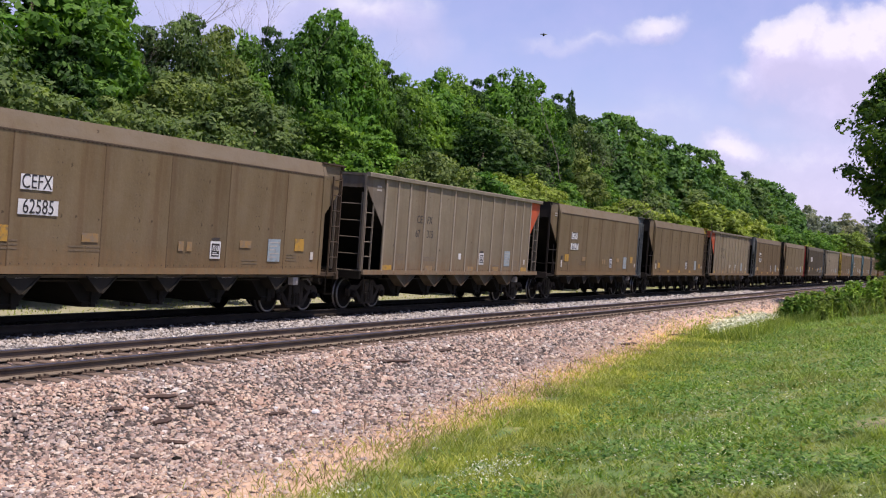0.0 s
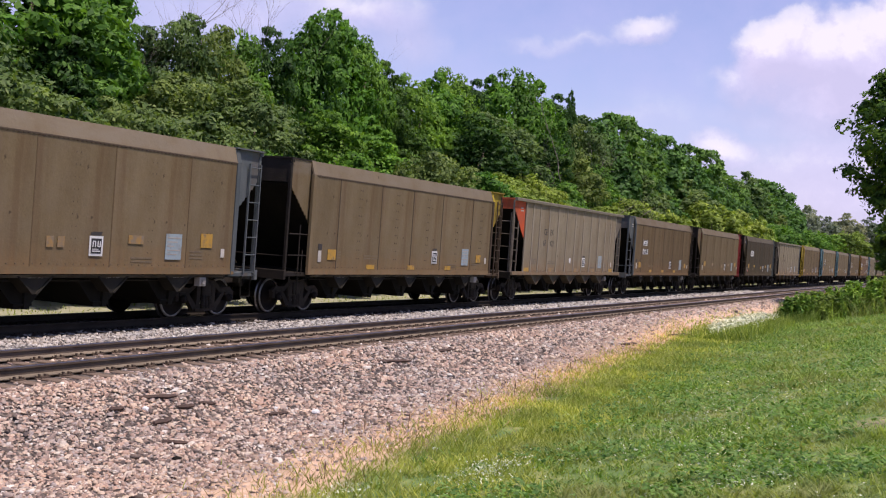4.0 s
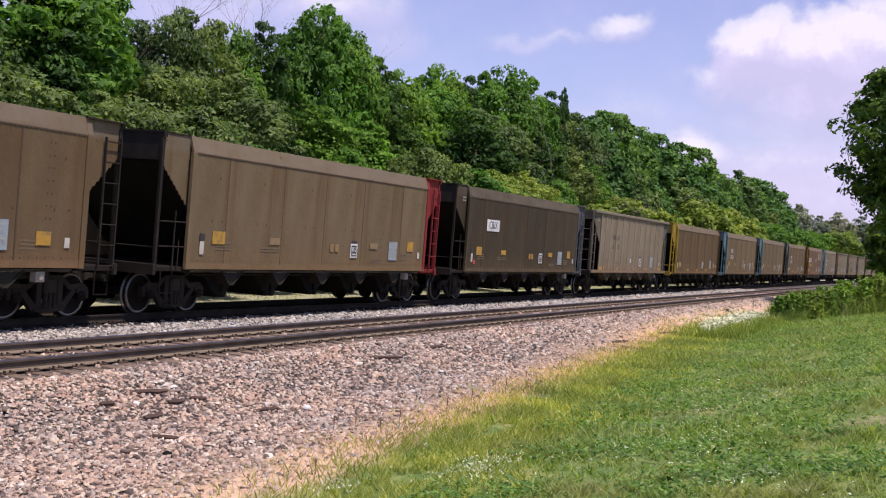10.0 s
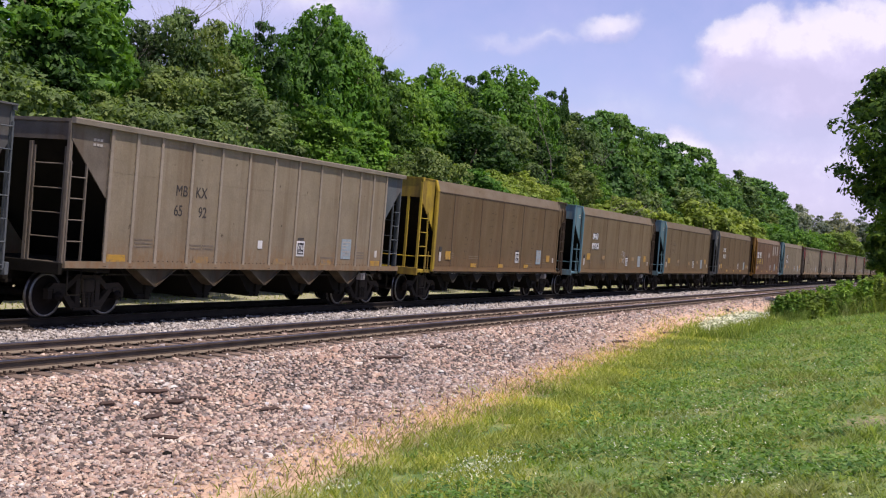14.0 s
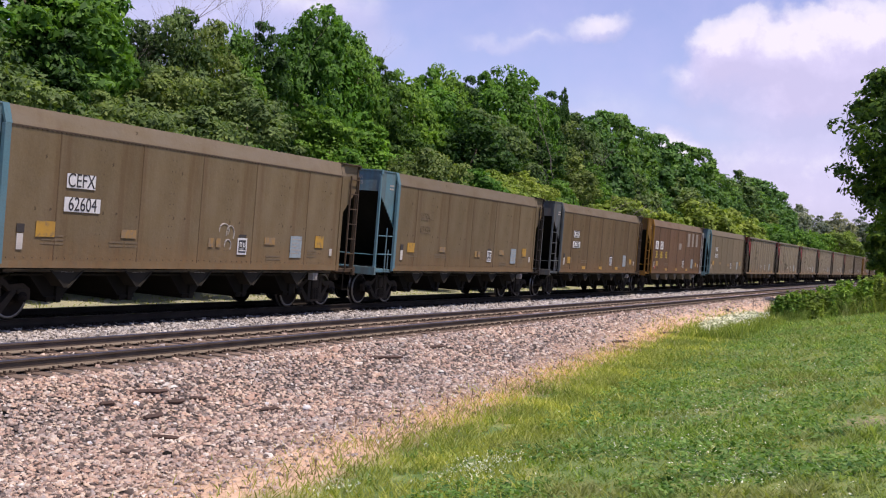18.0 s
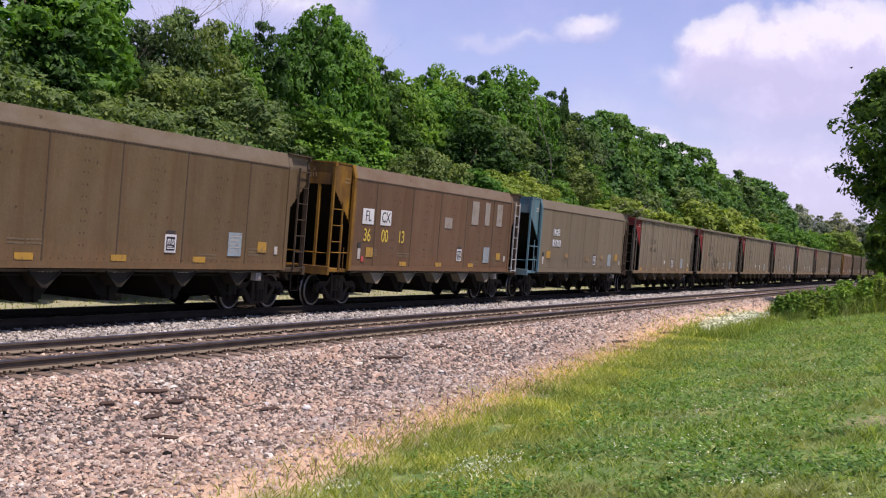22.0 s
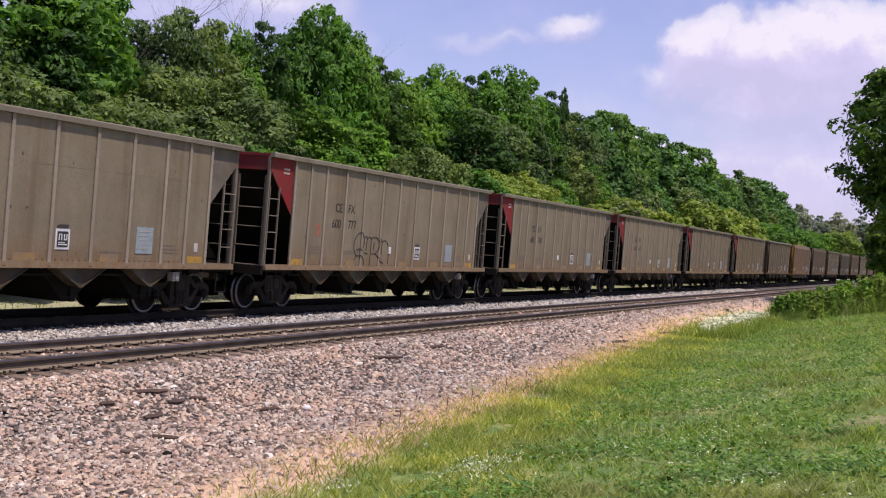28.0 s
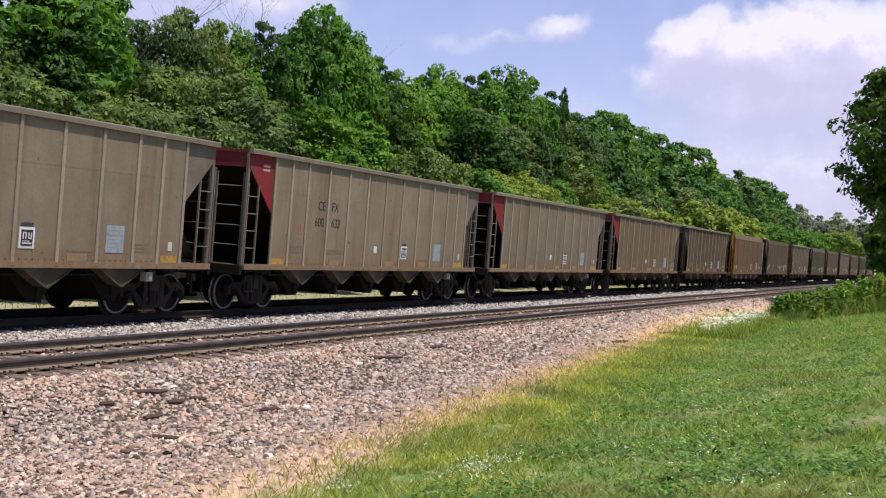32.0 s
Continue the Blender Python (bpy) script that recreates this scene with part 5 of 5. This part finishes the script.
    v, q = leaf_cards(C, N, 0.21, rs)
    part("leaves", bulk("leaves", v, q, [mat]), mat, t)
    part("stem_tangle", mesh_of("stem_tangle", stems), mat, t)["kind"] = "stuff"


for k, (x, y, hgt, rad, mat) in enumerate(((57.2, 7.6, 1.25, 0.6, WEED), (57.6, 7.1, 1.4, 0.65, WEED), (58.0, 6.5, 1.5, 0.7, LEAF_YELLOW), (58.0, 7.3, 1.2, 0.7, WEED), (58.8, 7.7, 0.95, 0.7, LEAF_YELLOW), (58.6, 6.7, 1.15, 0.7, WEED), (59.0, 6.1, 1.35, 0.8, WEED), (59.4, 5.5, 1.5, 0.9, WEED), (59.9, 4.9, 1.65, 0.9, WEED), (60.3, 4.4, 1.7, 0.9, WEED), (60.8, 3.9, 1.75, 0.9, LEAF_YELLOW), (61.2, 3.4, 1.75, 0.9, LEAF_YELLOW),
                                           (61.6, 2.8, 1.8, 0.9, LEAF_YELLOW), (62.4, 6.8, 1.35, 1.0, WEED), (62.6, 5.9, 1.55, 1.0, WEED), (63.0, 5.0, 1.75, 1.0, WEED), (63.4, 4.1, 1.85, 1.0, LEAF_YELLOW), (63.8, 3.2, 1.85, 1.0, WEED), (65.0, 8.6, 0.8, 0.7, WEED), (47, 8.3, 0.35, 0.6, WEED))):
    weed_bush(x, y, hgt, rad, 200 + k, mat, "rank green weeds and nettles at the lawn's edge")


# ================= grass =================
def blades(name, x, y, height, width, material, label, category="grass", flop=0.0):
    n = len(x)
    z = ground_z(x, y) - 0.01
    a = rng.uniform(0, 2 * math.pi, n)
    lean = rng.uniform(0.25, 1.0 + flop, n) * height
    b = rng.uniform(0, 2 * math.pi, n)
    base = np.stack([x, y, z], 1)
    side = np.stack([np.cos(a) * width, np.sin(a) * width, np.zeros(n)], 1)
    tip = base + np.stack([np.cos(b) * lean, np.sin(b) * lean, height], 1)
    mid = base * 0.5 + tip * 0.5 + np.stack([np.zeros(n), np.zeros(n), height * 0.12], 1)
    v = np.stack([base - side, base + side, mid + side * 0.7, tip, mid - side * 0.7], 1).reshape(-1, 3)
    o = (np.arange(n) * 5)[:, None]
    q = np.concatenate([np.array([[0, 1, 2]]) + o, np.array([[0, 2, 4]]) + o, np.array([[4, 2, 3]]) + o])
    return tagged(new(name, bulk(name, v, q, [material])), label, category, kind="stuff")


def spread(n, x0, x1, y0, off0, off1):
    """Places between the line y0 and the gravel's edge, thinning out with distance."""
    x = np.exp(rng.uniform(math.log(x0), math.log(x1), n))
    e = edge_y(x)
    y = rng.uniform(0, 1, n)
    y = (e + off0) + rng.normal(0.5, 0.24, n) * (off1 - off0) if y0 is None else y0 + y * (e + off1 - y0)
    return x, y


gx, gy = spread(200000, 6.5, 80, -3.5, 0, -0.35)
patch = np.array([noise.noise((a * 0.45, b * 0.45, 9.0)) + 0.6 * noise.noise((a * 1.7, b * 1.7, 4.0)) for a, b in zip(gx, gy)])
bare = np.hypot((gx - 18.2) / 0.9, (gy - 1.1) / 0.45)
fringe = np.clip((edge_y(gx) - gy) / 1.7, 0.45, 1.0)
keep = (rng.uniform(size=len(gx)) < np.maximum(0.85 + 0.6 * patch, 0.55) * fringe) & (bare > rng.uniform(0.2, 1.2, len(gx)))
gx, gy, patch = gx[keep], gy[keep], patch[keep]
tussock = np.array([noise.noise((a * 3.2, b * 4.5, 1.0)) for a, b in zip(gx, gy)])
tall = (rng.uniform(0.02, 0.055, len(gx)) + 0.07 * np.clip(patch, 0, 1)) * np.clip(1 + 2.2 * tussock, 0.35, 2.2) * (1 + gx / 80)
pale = rng.uniform(size=len(gx)) < 0.27 - 0.6 * patch
blades("lawn_grass", gx[~pale], gy[~pale], tall[~pale], 0.006 * (1 + gx[~pale] / 16), BLADE, "short mown green lawn grass with clover", flop=1.2)
blades("pale_lawn_grass", gx[pale], gy[pale], tall[pale], 0.005 * (1 + gx[pale] / 16), YGRASS, "paler yellowish blades in the lawn", flop=1.2)
gx, gy = spread(46000, 7, 66, None, -2.3, 0.55)
tuft = np.array([noise.noise((a * 0.8, b * 1.3, 5.0)) for a, b in zip(gx, gy)])
keep = (tuft > -0.42) & (rng.uniform(size=len(gx)) < np.clip((gx - 6) / 12, 0.4, 1))
gx, gy = gx[keep], gy[keep]
blades("verge_grass", gx, gy, rng.uniform(0.04, 0.17, len(gx)), 0.005 * (1 + gx / 16), YGRASS, "longer yellow-green grass along the gravel", flop=0.4)
gx, gy = spread(10500, 7, 48, None, -0.5, 1.2)
keep = rng.uniform(size=len(gx)) < np.clip((gx - 8) / 14, 0.22, 1)
gx, gy = gx[keep], gy[keep]
blades("dry_grass", gx, gy, rng.uniform(0.03, 0.16, len(gx)), 0.004 * (1 + gx / 18), STRAW, "dry straw-coloured grass at the gravel's edge", flop=1.0)
gx, gy = rng.uniform(-7, 6.5, 26000), rng.uniform(-6, 5.6, 26000)
blades("near_lawn_grass", gx, gy, rng.uniform(0.03, 0.09, 26000), 0.006, BLADE, "short mown lawn grass", flop=1.2)
gx = rng.uniform(54.5, 66, 9000)
gy = edge_y(gx) + rng.uniform(-3.7, -1.7, 9000)
tuft = np.clip((gx - 54) / 4, 0.2, 1)
blades("tall_grass", gx, gy, rng.uniform(0.3, 1.15, 9000) * tuft, 0.012, TALLGRASS, "tall yellow-green grass beside the track", flop=-0.62)
gx = rng.uniform(0, 1, 1600)
gy = 2.0 + 4.6 * gx + rng.normal(0, 0.35, 1600)
blades("nettle_stems", 61.8 - 3.4 * gx + rng.normal(0, 0.8, 1600), gy, rng.uniform(0.4, 1.25, 1600), 0.014, BLADE, "tall green stems among the weeds", "weeds")
gx, gy = rng.uniform(60.2, 64, 2600), rng.uniform(0.6, 3.2, 2600)
blades("seeding_grass", gx, gy, rng.uniform(0.7, 1.75, 2600), 0.014, SEEDING, "tall pale grass gone to seed beside the weeds")
gx = rng.uniform(20, 200, 14000)
gy = rng.uniform(21.4, 26.0, 14000)
blades("far_verge_grass", gx, gy, rng.uniform(0.03, 0.09, 14000), 0.02, YGRASS, "rough grass between the train and the wood")


def flowers(name, x, y, lift, size, label):
    n = len(x)
    c = np.stack([x, y, ground_z(x, y) + lift], 1)
    nn = rng.normal(size=(n, 3)) * 0.5 + np.array([0, 0, 1])
    nn /= np.linalg.norm(nn, axis=1, keepdims=True)
    v, q = leaf_cards(np.repeat(c, 2, 0) + rng.normal(0, size * 0.3, (2 * n, 3)), np.repeat(nn, 2, 0), size, rng)
    return tagged(new(name, bulk(name, v, q, [PETAL])), label, "flowers", kind="stuff")


cx, cy = spread(70000, 8, 60, -3.5, 0, -1.3)
clump = np.array([noise.noise((a * 0.6, b * 0.6, 2.0)) + 0.5 * noise.noise((a * 3.0, b * 4.0, 6.0)) for a, b in zip(cx, cy)])
cx, cy = cx[clump > 0.02], cy[clump > 0.02]
cn = rng.normal(size=(len(cx), 3)) * 0.35 + np.array([0, 0, 1])
cn /= np.linalg.norm(cn, axis=1, keepdims=True)
cv, cq = leaf_cards(np.stack([cx, cy, ground_z(cx, cy) + rng.uniform(0.03, 0.13, len(cx))], 1), cn, 0.082, rng)
tagged(new("clover_leaves", bulk("clover_leaves", cv, cq, [CLOVER])), "dark green clover patches in the lawn", "clover", kind="stuff")
cl = []
for cx, cy, rx, ry, n in ((14.2, 5.5, 0.7, 0.22, 330), (12.0, 6.35, 0.3, 0.12, 60), (16.4, 4.3, 0.9, 0.35, 90), (19.6, 4.1, 1.2, 0.5, 120), (13.4, 2.1, 0.5, 0.3, 80), (24.5, 4.9, 2.0, 0.6, 120), (30, 4.2, 5, 1.2, 160), (12, 2.0, 1.6, 1.0, 60), (20, 2.0, 6, 1.5, 160), (17.5, 3.2, 0.8, 0.3, 90), (22, 3.4, 1.2, 0.4, 110), (15.5, 2.8, 0.8, 0.3, 70), (11.5, 3.6, 0.7, 0.4, 50), (27, 2.2, 2.0, 0.6, 90)):
    cl.append(np.stack([cx + rng.normal(0, rx, n), cy + rng.normal(0, ry, n)], 1))
cl = np.concatenate(cl)
flowers("clover_flowers", cl[:, 0], cl[:, 1], 0.085, 0.030, "small white clover flowers in the lawn")
fx = rng.uniform(43, 55.5, 2300)
fy = 8.35 + 0.02 * (fx - 40) + rng.normal(0, 0.34, 2300) * np.clip((fx - 41) / 6, 0.3, 1)
flowers("white_wildflowers", fx, fy, rng.uniform(0.15, 0.62, 2300), 0.085, "dense patch of white wildflowers beside the gravel")
gx = rng.uniform(42, 58, 8000)
blades("flower_stems", gx, 8.05 + 0.02 * (gx - 40) + rng.normal(0, 0.55, 8000), rng.uniform(0.15, 0.55, 8000), 0.012, TALLGRASS, "green stems of the wildflowers")


# ================= loose things on the gravel =================
def debris(x, y, length, thick, turn, seed):
    rs = random.Random(seed)
    pts = [(-length / 2 + length * k / 4, rs.uniform(-0.02, 0.02), thick * 0.5 + rs.uniform(-0.005, 0.01)) for k in range(5)]
    me = mesh_of("wood_splinter", [tube(pts, [thick * 0.35, thick * 0.6, thick * 0.5, thick * 0.6, thick * 0.25], 5)])
    me.materials.append(DRIFT)
    ob = tagged(new("wood_splinter", me), "dark broken splinter of tie wood on the gravel", "wood scrap", "wood scraps on the gravel")
    ob.matrix_world = pose(x, y, float(ground_z(x, y)) + 0.015, 0, 0, turn)


SCRAPS = [(14.4, 10.9, 0.62, 0.07, -24), (14.64, 10.56, 0.32, 0.07, -13), (13.78, 10.3, 0.52, 0.08, 10), (15.18, 10.56, 0.26, 0.06, -42), (13.31, 10.77, 0.28, 0.06, -4), (13.04, 9.54, 0.34, 0.06, -60), (22.27, 10.92, 1.0, 0.07, -22),
          (16.19, 9.9, 0.42, 0.06, -9), (43.5, 9.85, 2.2, 0.075, -12), (37.0, 9.91, 1.0, 0.08, -13), (25.2, 11.06, 0.85, 0.06, -7), (24.0, 11.1, 0.3, 0.05, 20)]
for k, s in enumerate(SCRAPS):
    debris(*s, 300 + k)


def lump(x, y, r, mat, label, seed, name):
    bm = bmesh.new()
    bmesh.ops.create_icosphere(bm, subdivisions=2, radius=r)
    rs = random.Random(seed)
    for vtx in bm.verts:
        vtx.co *= 1 + 0.35 * noise.noise(vtx.co * (2.2 / r) + Vector((seed, 0, 0)))
        vtx.co.z *= 0.75
    me = bpy.data.meshes.new(name)
    bm.to_mesh(me)
    bm.free()
    me.materials.append(mat)
    ob = tagged(new(name, me), label, "stone")
    ob.location = (x, y, float(ground_z(x, y)) + r * 0.45)


lump(12.19, 8.87, 0.062, UNDER, "black clod lying on the gravel", 5, "clod")
for k, (x, y, r) in enumerate(((13.86, 10.69, 0.055), (12.04, 9.96, 0.035), (15.38, 6.79, 0.05), (16.87, 9.61, 0.07), (16.65, 10.07, 0.05), (16.5, 10.15, 0.04))):
    lump(x, y, r, WHITE, "pale white stone on the gravel", 6 + k, "white_stone")


def stalk(x, y, hgt, seed):
    rs = random.Random(seed)
    me = mesh_of("dock_stalk", [tube([(0, 0, 0), (rs.uniform(-0.03, 0.03), 0, hgt * 0.5), (rs.uniform(-0.05, 0.05), 0, hgt)], [0.004, 0.004, 0.002], 5), tube([(0, 0, hgt * 0.5), (0.01, 0, hgt * 0.75), (0.0, 0, hgt)], [0.006, 0.012, 0.004], 5)])
    me.materials.append(STALK)
    ob = tagged(new("dock_stalk", me), "dry brown weed stalk at the gravel's edge", "weed", "dry weed stalks")
    ob.location = (x, y, float(ground_z(x, y)))


for k, (x, y, hgt) in enumerate(((15.42, 8.31, 0.24), (15.67, 8.09, 0.24), (15.76, 7.72, 0.22), (16.8, 7.9, 0.24), (20, 8.0, 0.3), (22, 8.1, 0.3), (24, 8.4, 0.3), (12.6, 7.0, 0.22), (62.5, 9.9, 1.2), (63.0, 9.9, 1.1), (61.8, 9.8, 0.9), (27, 8.6, 0.3), (18.4, 7.8, 0.3))):
    stalk(x, y, hgt, 400 + k)


# ================= clouds =================
def cloud_density(n, l, place):
    """How thick the cloud is at a place on the sheet."""
    total = None
    for cx, cy, rx, ry, amp in CLOUDS:
        mm = n.new("ShaderNodeMapping")
        mm.vector_type = "TEXTURE"
        mm.inputs["Location"].default_value = (cx, cy, 0)
        mm.inputs["Scale"].default_value = (rx, ry, 1)
        l.new(place, mm.inputs[0])
        ln = n.new("ShaderNodeVectorMath")
        ln.operation = "LENGTH"
        l.new(mm.outputs[0], ln.inputs[0])
        d = math_node(n, l, "MULTIPLY", math_node(n, l, "SUBTRACT", 1.0, ln.outputs["Value"], True), amp)
        total = d if total is None else math_node(n, l, "SUBTRACT", math_node(n, l, "ADD", total, d), math_node(n, l, "MULTIPLY", total, math_node(n, l, "MULTIPLY", d, 0.6)))
    return total


def cloud_material():
    m, n, l, b = shader("sunlit_cloud")
    tc = n.new("ShaderNodeTexCoord")

    def billow(shift):
        """The sheet's places, stirred at two scales and lifted by shift metres."""
        mv = n.new("ShaderNodeVectorMath")
        mv.operation = "ADD"
        mv.inputs[1].default_value = (0, shift, 0)
        l.new(tc.outputs["Object"], mv.inputs[0])
        place = mv.outputs[0]
        for scale, reach in ((0.006, 120), (0.022, 46)):
            w = n.new("ShaderNodeTexNoise")
            w.inputs["Scale"].default_value, w.inputs["Detail"].default_value, w.inputs["Roughness"].default_value = scale, 5, 0.55
            l.new(mv.outputs[0], w.inputs["Vector"])
            sub = n.new("ShaderNodeVectorMath")
            sub.operation = "SUBTRACT"
            sub.inputs[1].default_value = (0.5, 0.5, 0.5)
            l.new(w.outputs["Color"], sub.inputs[0])
            ad = n.new("ShaderNodeVectorMath")
            ad.operation = "MULTIPLY_ADD"
            ad.inputs[1].default_value = (reach, reach, 0)
            l.new(sub.outputs[0], ad.inputs[0])
            l.new(place, ad.inputs[2])
            place = ad.outputs[0]
        return cloud_density(n, l, place)

    here, above = billow(0.0), billow(48.0)
    wisp = noise_node(n, l, 0.004, 7, 0.62, tc.outputs["Object"])
    alpha = ramp_node(n, l, here, [(0.0, (0, 0, 0)), (0.12, (0.26,) * 3), (0.34, (0.72,) * 3), (0.62, (0.96,) * 3)])
    alpha = math_node(n, l, "MAXIMUM", alpha, math_node(n, l, "MULTIPLY", wisp, 0.52))
    # tops catch the sun, bellies are lilac-grey
    lit = math_node(n, l, "ADD", 0.50, math_node(n, l, "MULTIPLY", math_node(n, l, "SUBTRACT", here, above), 1.5))
    curl = noise_node(n, l, 0.013, 5, 0.6, tc.outputs["Object"])
    lit = math_node(n, l, "ADD", lit, math_node(n, l, "MULTIPLY", math_node(n, l, "SUBTRACT", curl, 0.5), 0.8))
    lit = math_node(n, l, "ADD", lit, math_node(n, l, "MULTIPLY", math_node(n, l, "SUBTRACT", wisp, 0.5), 0.6), True)
    col = ramp_node(n, l, lit, [(0.22, (0.63, 0.62, 0.84)), (0.60, (0.71, 0.69, 0.91)), (0.98, (0.93, 0.91, 0.98))])
    col = mix_node(n, l, ramp_node(n, l, here, [(0.03, (0, 0, 0)), (0.22, (1, 1, 1))]), (0.68, 0.64, 0.95), col)
    em = n.new("ShaderNodeEmission")
    l.new(col, em.inputs[0])
    em.inputs[1].default_value = 0.98
    tr = n.new("ShaderNodeBsdfTransparent")
    mx = n.new("ShaderNodeMixShader")
    l.new(alpha, mx.inputs[0])
    l.new(tr.outputs[0], mx.inputs[1])
    l.new(em.outputs[0], mx.inputs[2])
    l.new(mx.outputs[0], n["Material Output"].inputs[0])
    return m


# cloud puffs on the far sheet: centre, half-widths in metres, thickness
CLOUDS = [(962, 485, 327, 149, 0.95), (784, 507, 128, 107, 0.75), (1133, 499, 285, 171, 0.95), (684, 428, 128, 64, 0.4), (933, 364, 342, 85, 0.4), (1332, 414, 313, 242, 0.9), (450, 573, 114, 54, 0.55), (307, 534, 242, 48, 0.22), (151, 517, 185, 37, 0.15), (-134, 542, 185, 157, 0.28), (-262, 628, 228, 85, 0.32), (642, 255, 100, 57, 0.5), (734, 201, 598, 213, 0.24), (948, 115, 470, 228, 0.3), (393, 343, 370, 85, 0.18), (1161, 201, 427, 285, 0.36), (-518, 585, 370, 185, 0.3), (-973, 656, 569, 213, 0.3), (1588, 343, 427, 370, 0.8)]


def build_clouds():
    me = mesh_of("backdrop_clouds", [([(-3000, -200, 0), (3000, -200, 0), (3000, 1400, 0), (-3000, 1400, 0)], [(0, 1, 2, 3)])])
    me.materials.append(cloud_material())
    return tagged(new("backdrop_clouds", me), "white cumulus clouds drifting across a pale blue sky", "clouds", kind="structure")


clouds = build_clouds()


# ================= bird =================
def build_bird():
    """A small dark bird; it flies along its own x axis."""
    bird = tagged(new("bird"), "small black bird flying over the wood", "bird")
    part("body", mesh_of("body", [tube([(-0.19, 0, 0.01), (-0.10, 0, 0.01), (-0.02, 0, 0), (0.07, 0, 0), (0.12, 0, 0.02), (0.16, 0, 0.015), (0.185, 0, 0.01)], [0.012, 0.03, 0.055, 0.05, 0.034, 0.03, 0.004], 8)], True), BIRD, bird)
    part("tail", mesh_of("tail", [([(x, y, z) for z in (0.004, 0.012) for x, y in ((-0.12, 0.015), (-0.25, 0.04), (-0.25, -0.04), (-0.12, -0.015))], [(0, 1, 2, 3), (7, 6, 5, 4), (0, 4, 5, 1), (1, 5, 6, 2), (2, 6, 7, 3), (3, 7, 4, 0)])]), BIRD, bird)
    wings = []
    for s in (-1, 1):
        plan = [(0.07, 0.0), (0.09, 0.12), (0.02, 0.27), (-0.04, 0.26), (-0.06, 0.12), (-0.06, 0.0)]
        n = len(plan)
        v = [(x, s * y, z) for z in (0.0, 0.010) for x, y in plan]
        f = [tuple(range(n)), tuple(range(2 * n - 1, n - 1, -1))] + [(i, i + n, (i + 1) % n + n, (i + 1) % n) for i in range(n)]
        wings.append((s, part("wing", mesh_of("wing", [(v, f)]), BIRD, bird, "", (0, s * 0.03, 0.03))))
    return bird, wings


bird, bird_wings = build_bird()
BIRD_WAY = [(0, (92, 350, 10)), (10, (105, 198, 10)), (19, (113.5, 60, 10)), (20, (116.4, 44.7, 11.2)), (20.4, (118.3, 38.7, 13.66)), (20.8, (119.9, 32.5, 16.3)), (21.0, (120.5, 29.3, 17.6)), (21.2, (121.1, 26.0, 18.8)), (21.4, (121.7, 22.6, 19.9)),
            (21.6, (122.1, 19.3, 20.7)), (21.8, (122.5, 15.7, 21.3)), (22.0, (122.9, 12.0, 21.8)), (22.4, (123.5, 4.9, 22.4)), (24, (125, -23, 23)), (32, (128, -165, 23))]


def build_insect():
    """A beetle-sized insect that flies up past the lens at the start."""
    bug = tagged(new("insect"), "small dark flying insect close to the lens", "insect")
    part("body", mesh_of("body", [tube([(-0.013, 0, 0), (-0.007, 0, 0), (0.004, 0, 0), (0.010, 0, 0.001), (0.014, 0, 0)], [0.001, 0.0045, 0.005, 0.0035, 0.001], 8)], True), BIRD, bug)
    for s in (-1, 1):
        part("wing", mesh_of("wing", [([(x, s * y, z) for z in (0.004, 0.0046) for x, y in ((0.004, 0.003), (0.001, 0.016), (-0.006, 0.018), (-0.006, 0.004))], [(0, 1, 2, 3), (7, 6, 5, 4), (0, 4, 5, 1), (1, 5, 6, 2), (2, 6, 7, 3), (3, 7, 4, 0)])]), PATCH, bug)
    return bug


insect = build_insect()


# ================= what moves =================
def motions():
    times = [k * 2.0 for k in range(17)]
    for k, car in enumerate(train):
        walk(car, [(t, pose(START + PITCH * (k - 7) + (SLACK.get(k, 0.16) if k > 3 else 0.0) - run(t), TRAIN_Y, 0)) for t in times])
    beats = [k / 15.0 for k in range(481)]
    for group in (FRONT_WHEELS, REAR_WHEELS):
        first = group[0]
        at = first.location.copy()
        walk(first, [(t, Matrix.Translation(at) @ Matrix.Rotation(-(run(t) - run(0)) / 0.458, 4, "Y")) for t in beats])
        # all wheels of the train roll alike on their bogies
        for w in group[1:]:
            w.rotation_mode = "QUATERNION"
            w.animation_data_create()
            w.animation_data.action = first.animation_data.action
            w.animation_data.action_slot = first.animation_data.action_slot
    # the bird rises out of the wood, crosses the sky and goes behind the tall tree
    way = BIRD_WAY
    rows = []
    for i, (t, p) in enumerate(way):
        a, b = Vector(way[max(i - 1, 0)][1]), Vector(way[min(i + 1, len(way) - 1)][1])
        d = (b - a).normalized()
        rows.append((t, pose(*p, 0, -math.degrees(math.asin(d.z)), math.degrees(math.atan2(d.y, d.x)))))
    walk(bird, rows)
    for s, wing in bird_wings:
        walk(wing, [(k * 0.125, pose(0, s * 0.03, 0.03, s * (35 if k % 2 else -25), 0, 0)) for k in range(257)])
    walk(insect, [(0, pose(5.551, 2.032, 3.344, 0, -20, 200)), (0.1, pose(5.41, 1.94, 3.649, 0, -30, 200)), (0.4, pose(4.913, 1.689, 4.404, 0, -40, 195)), (3, pose(-4, 1, 9, 0, -20, 190)), (32, pose(-60, -20, 14, 0, 0, 190))])
    rest = aim(0.41491, -0.01288, 0.0801)
    walk(clouds, [(t, rest @ pose(7.1 * (9 - t), 0, -3000)) for t in (0, 8, 16, 24, 32)])


motions()
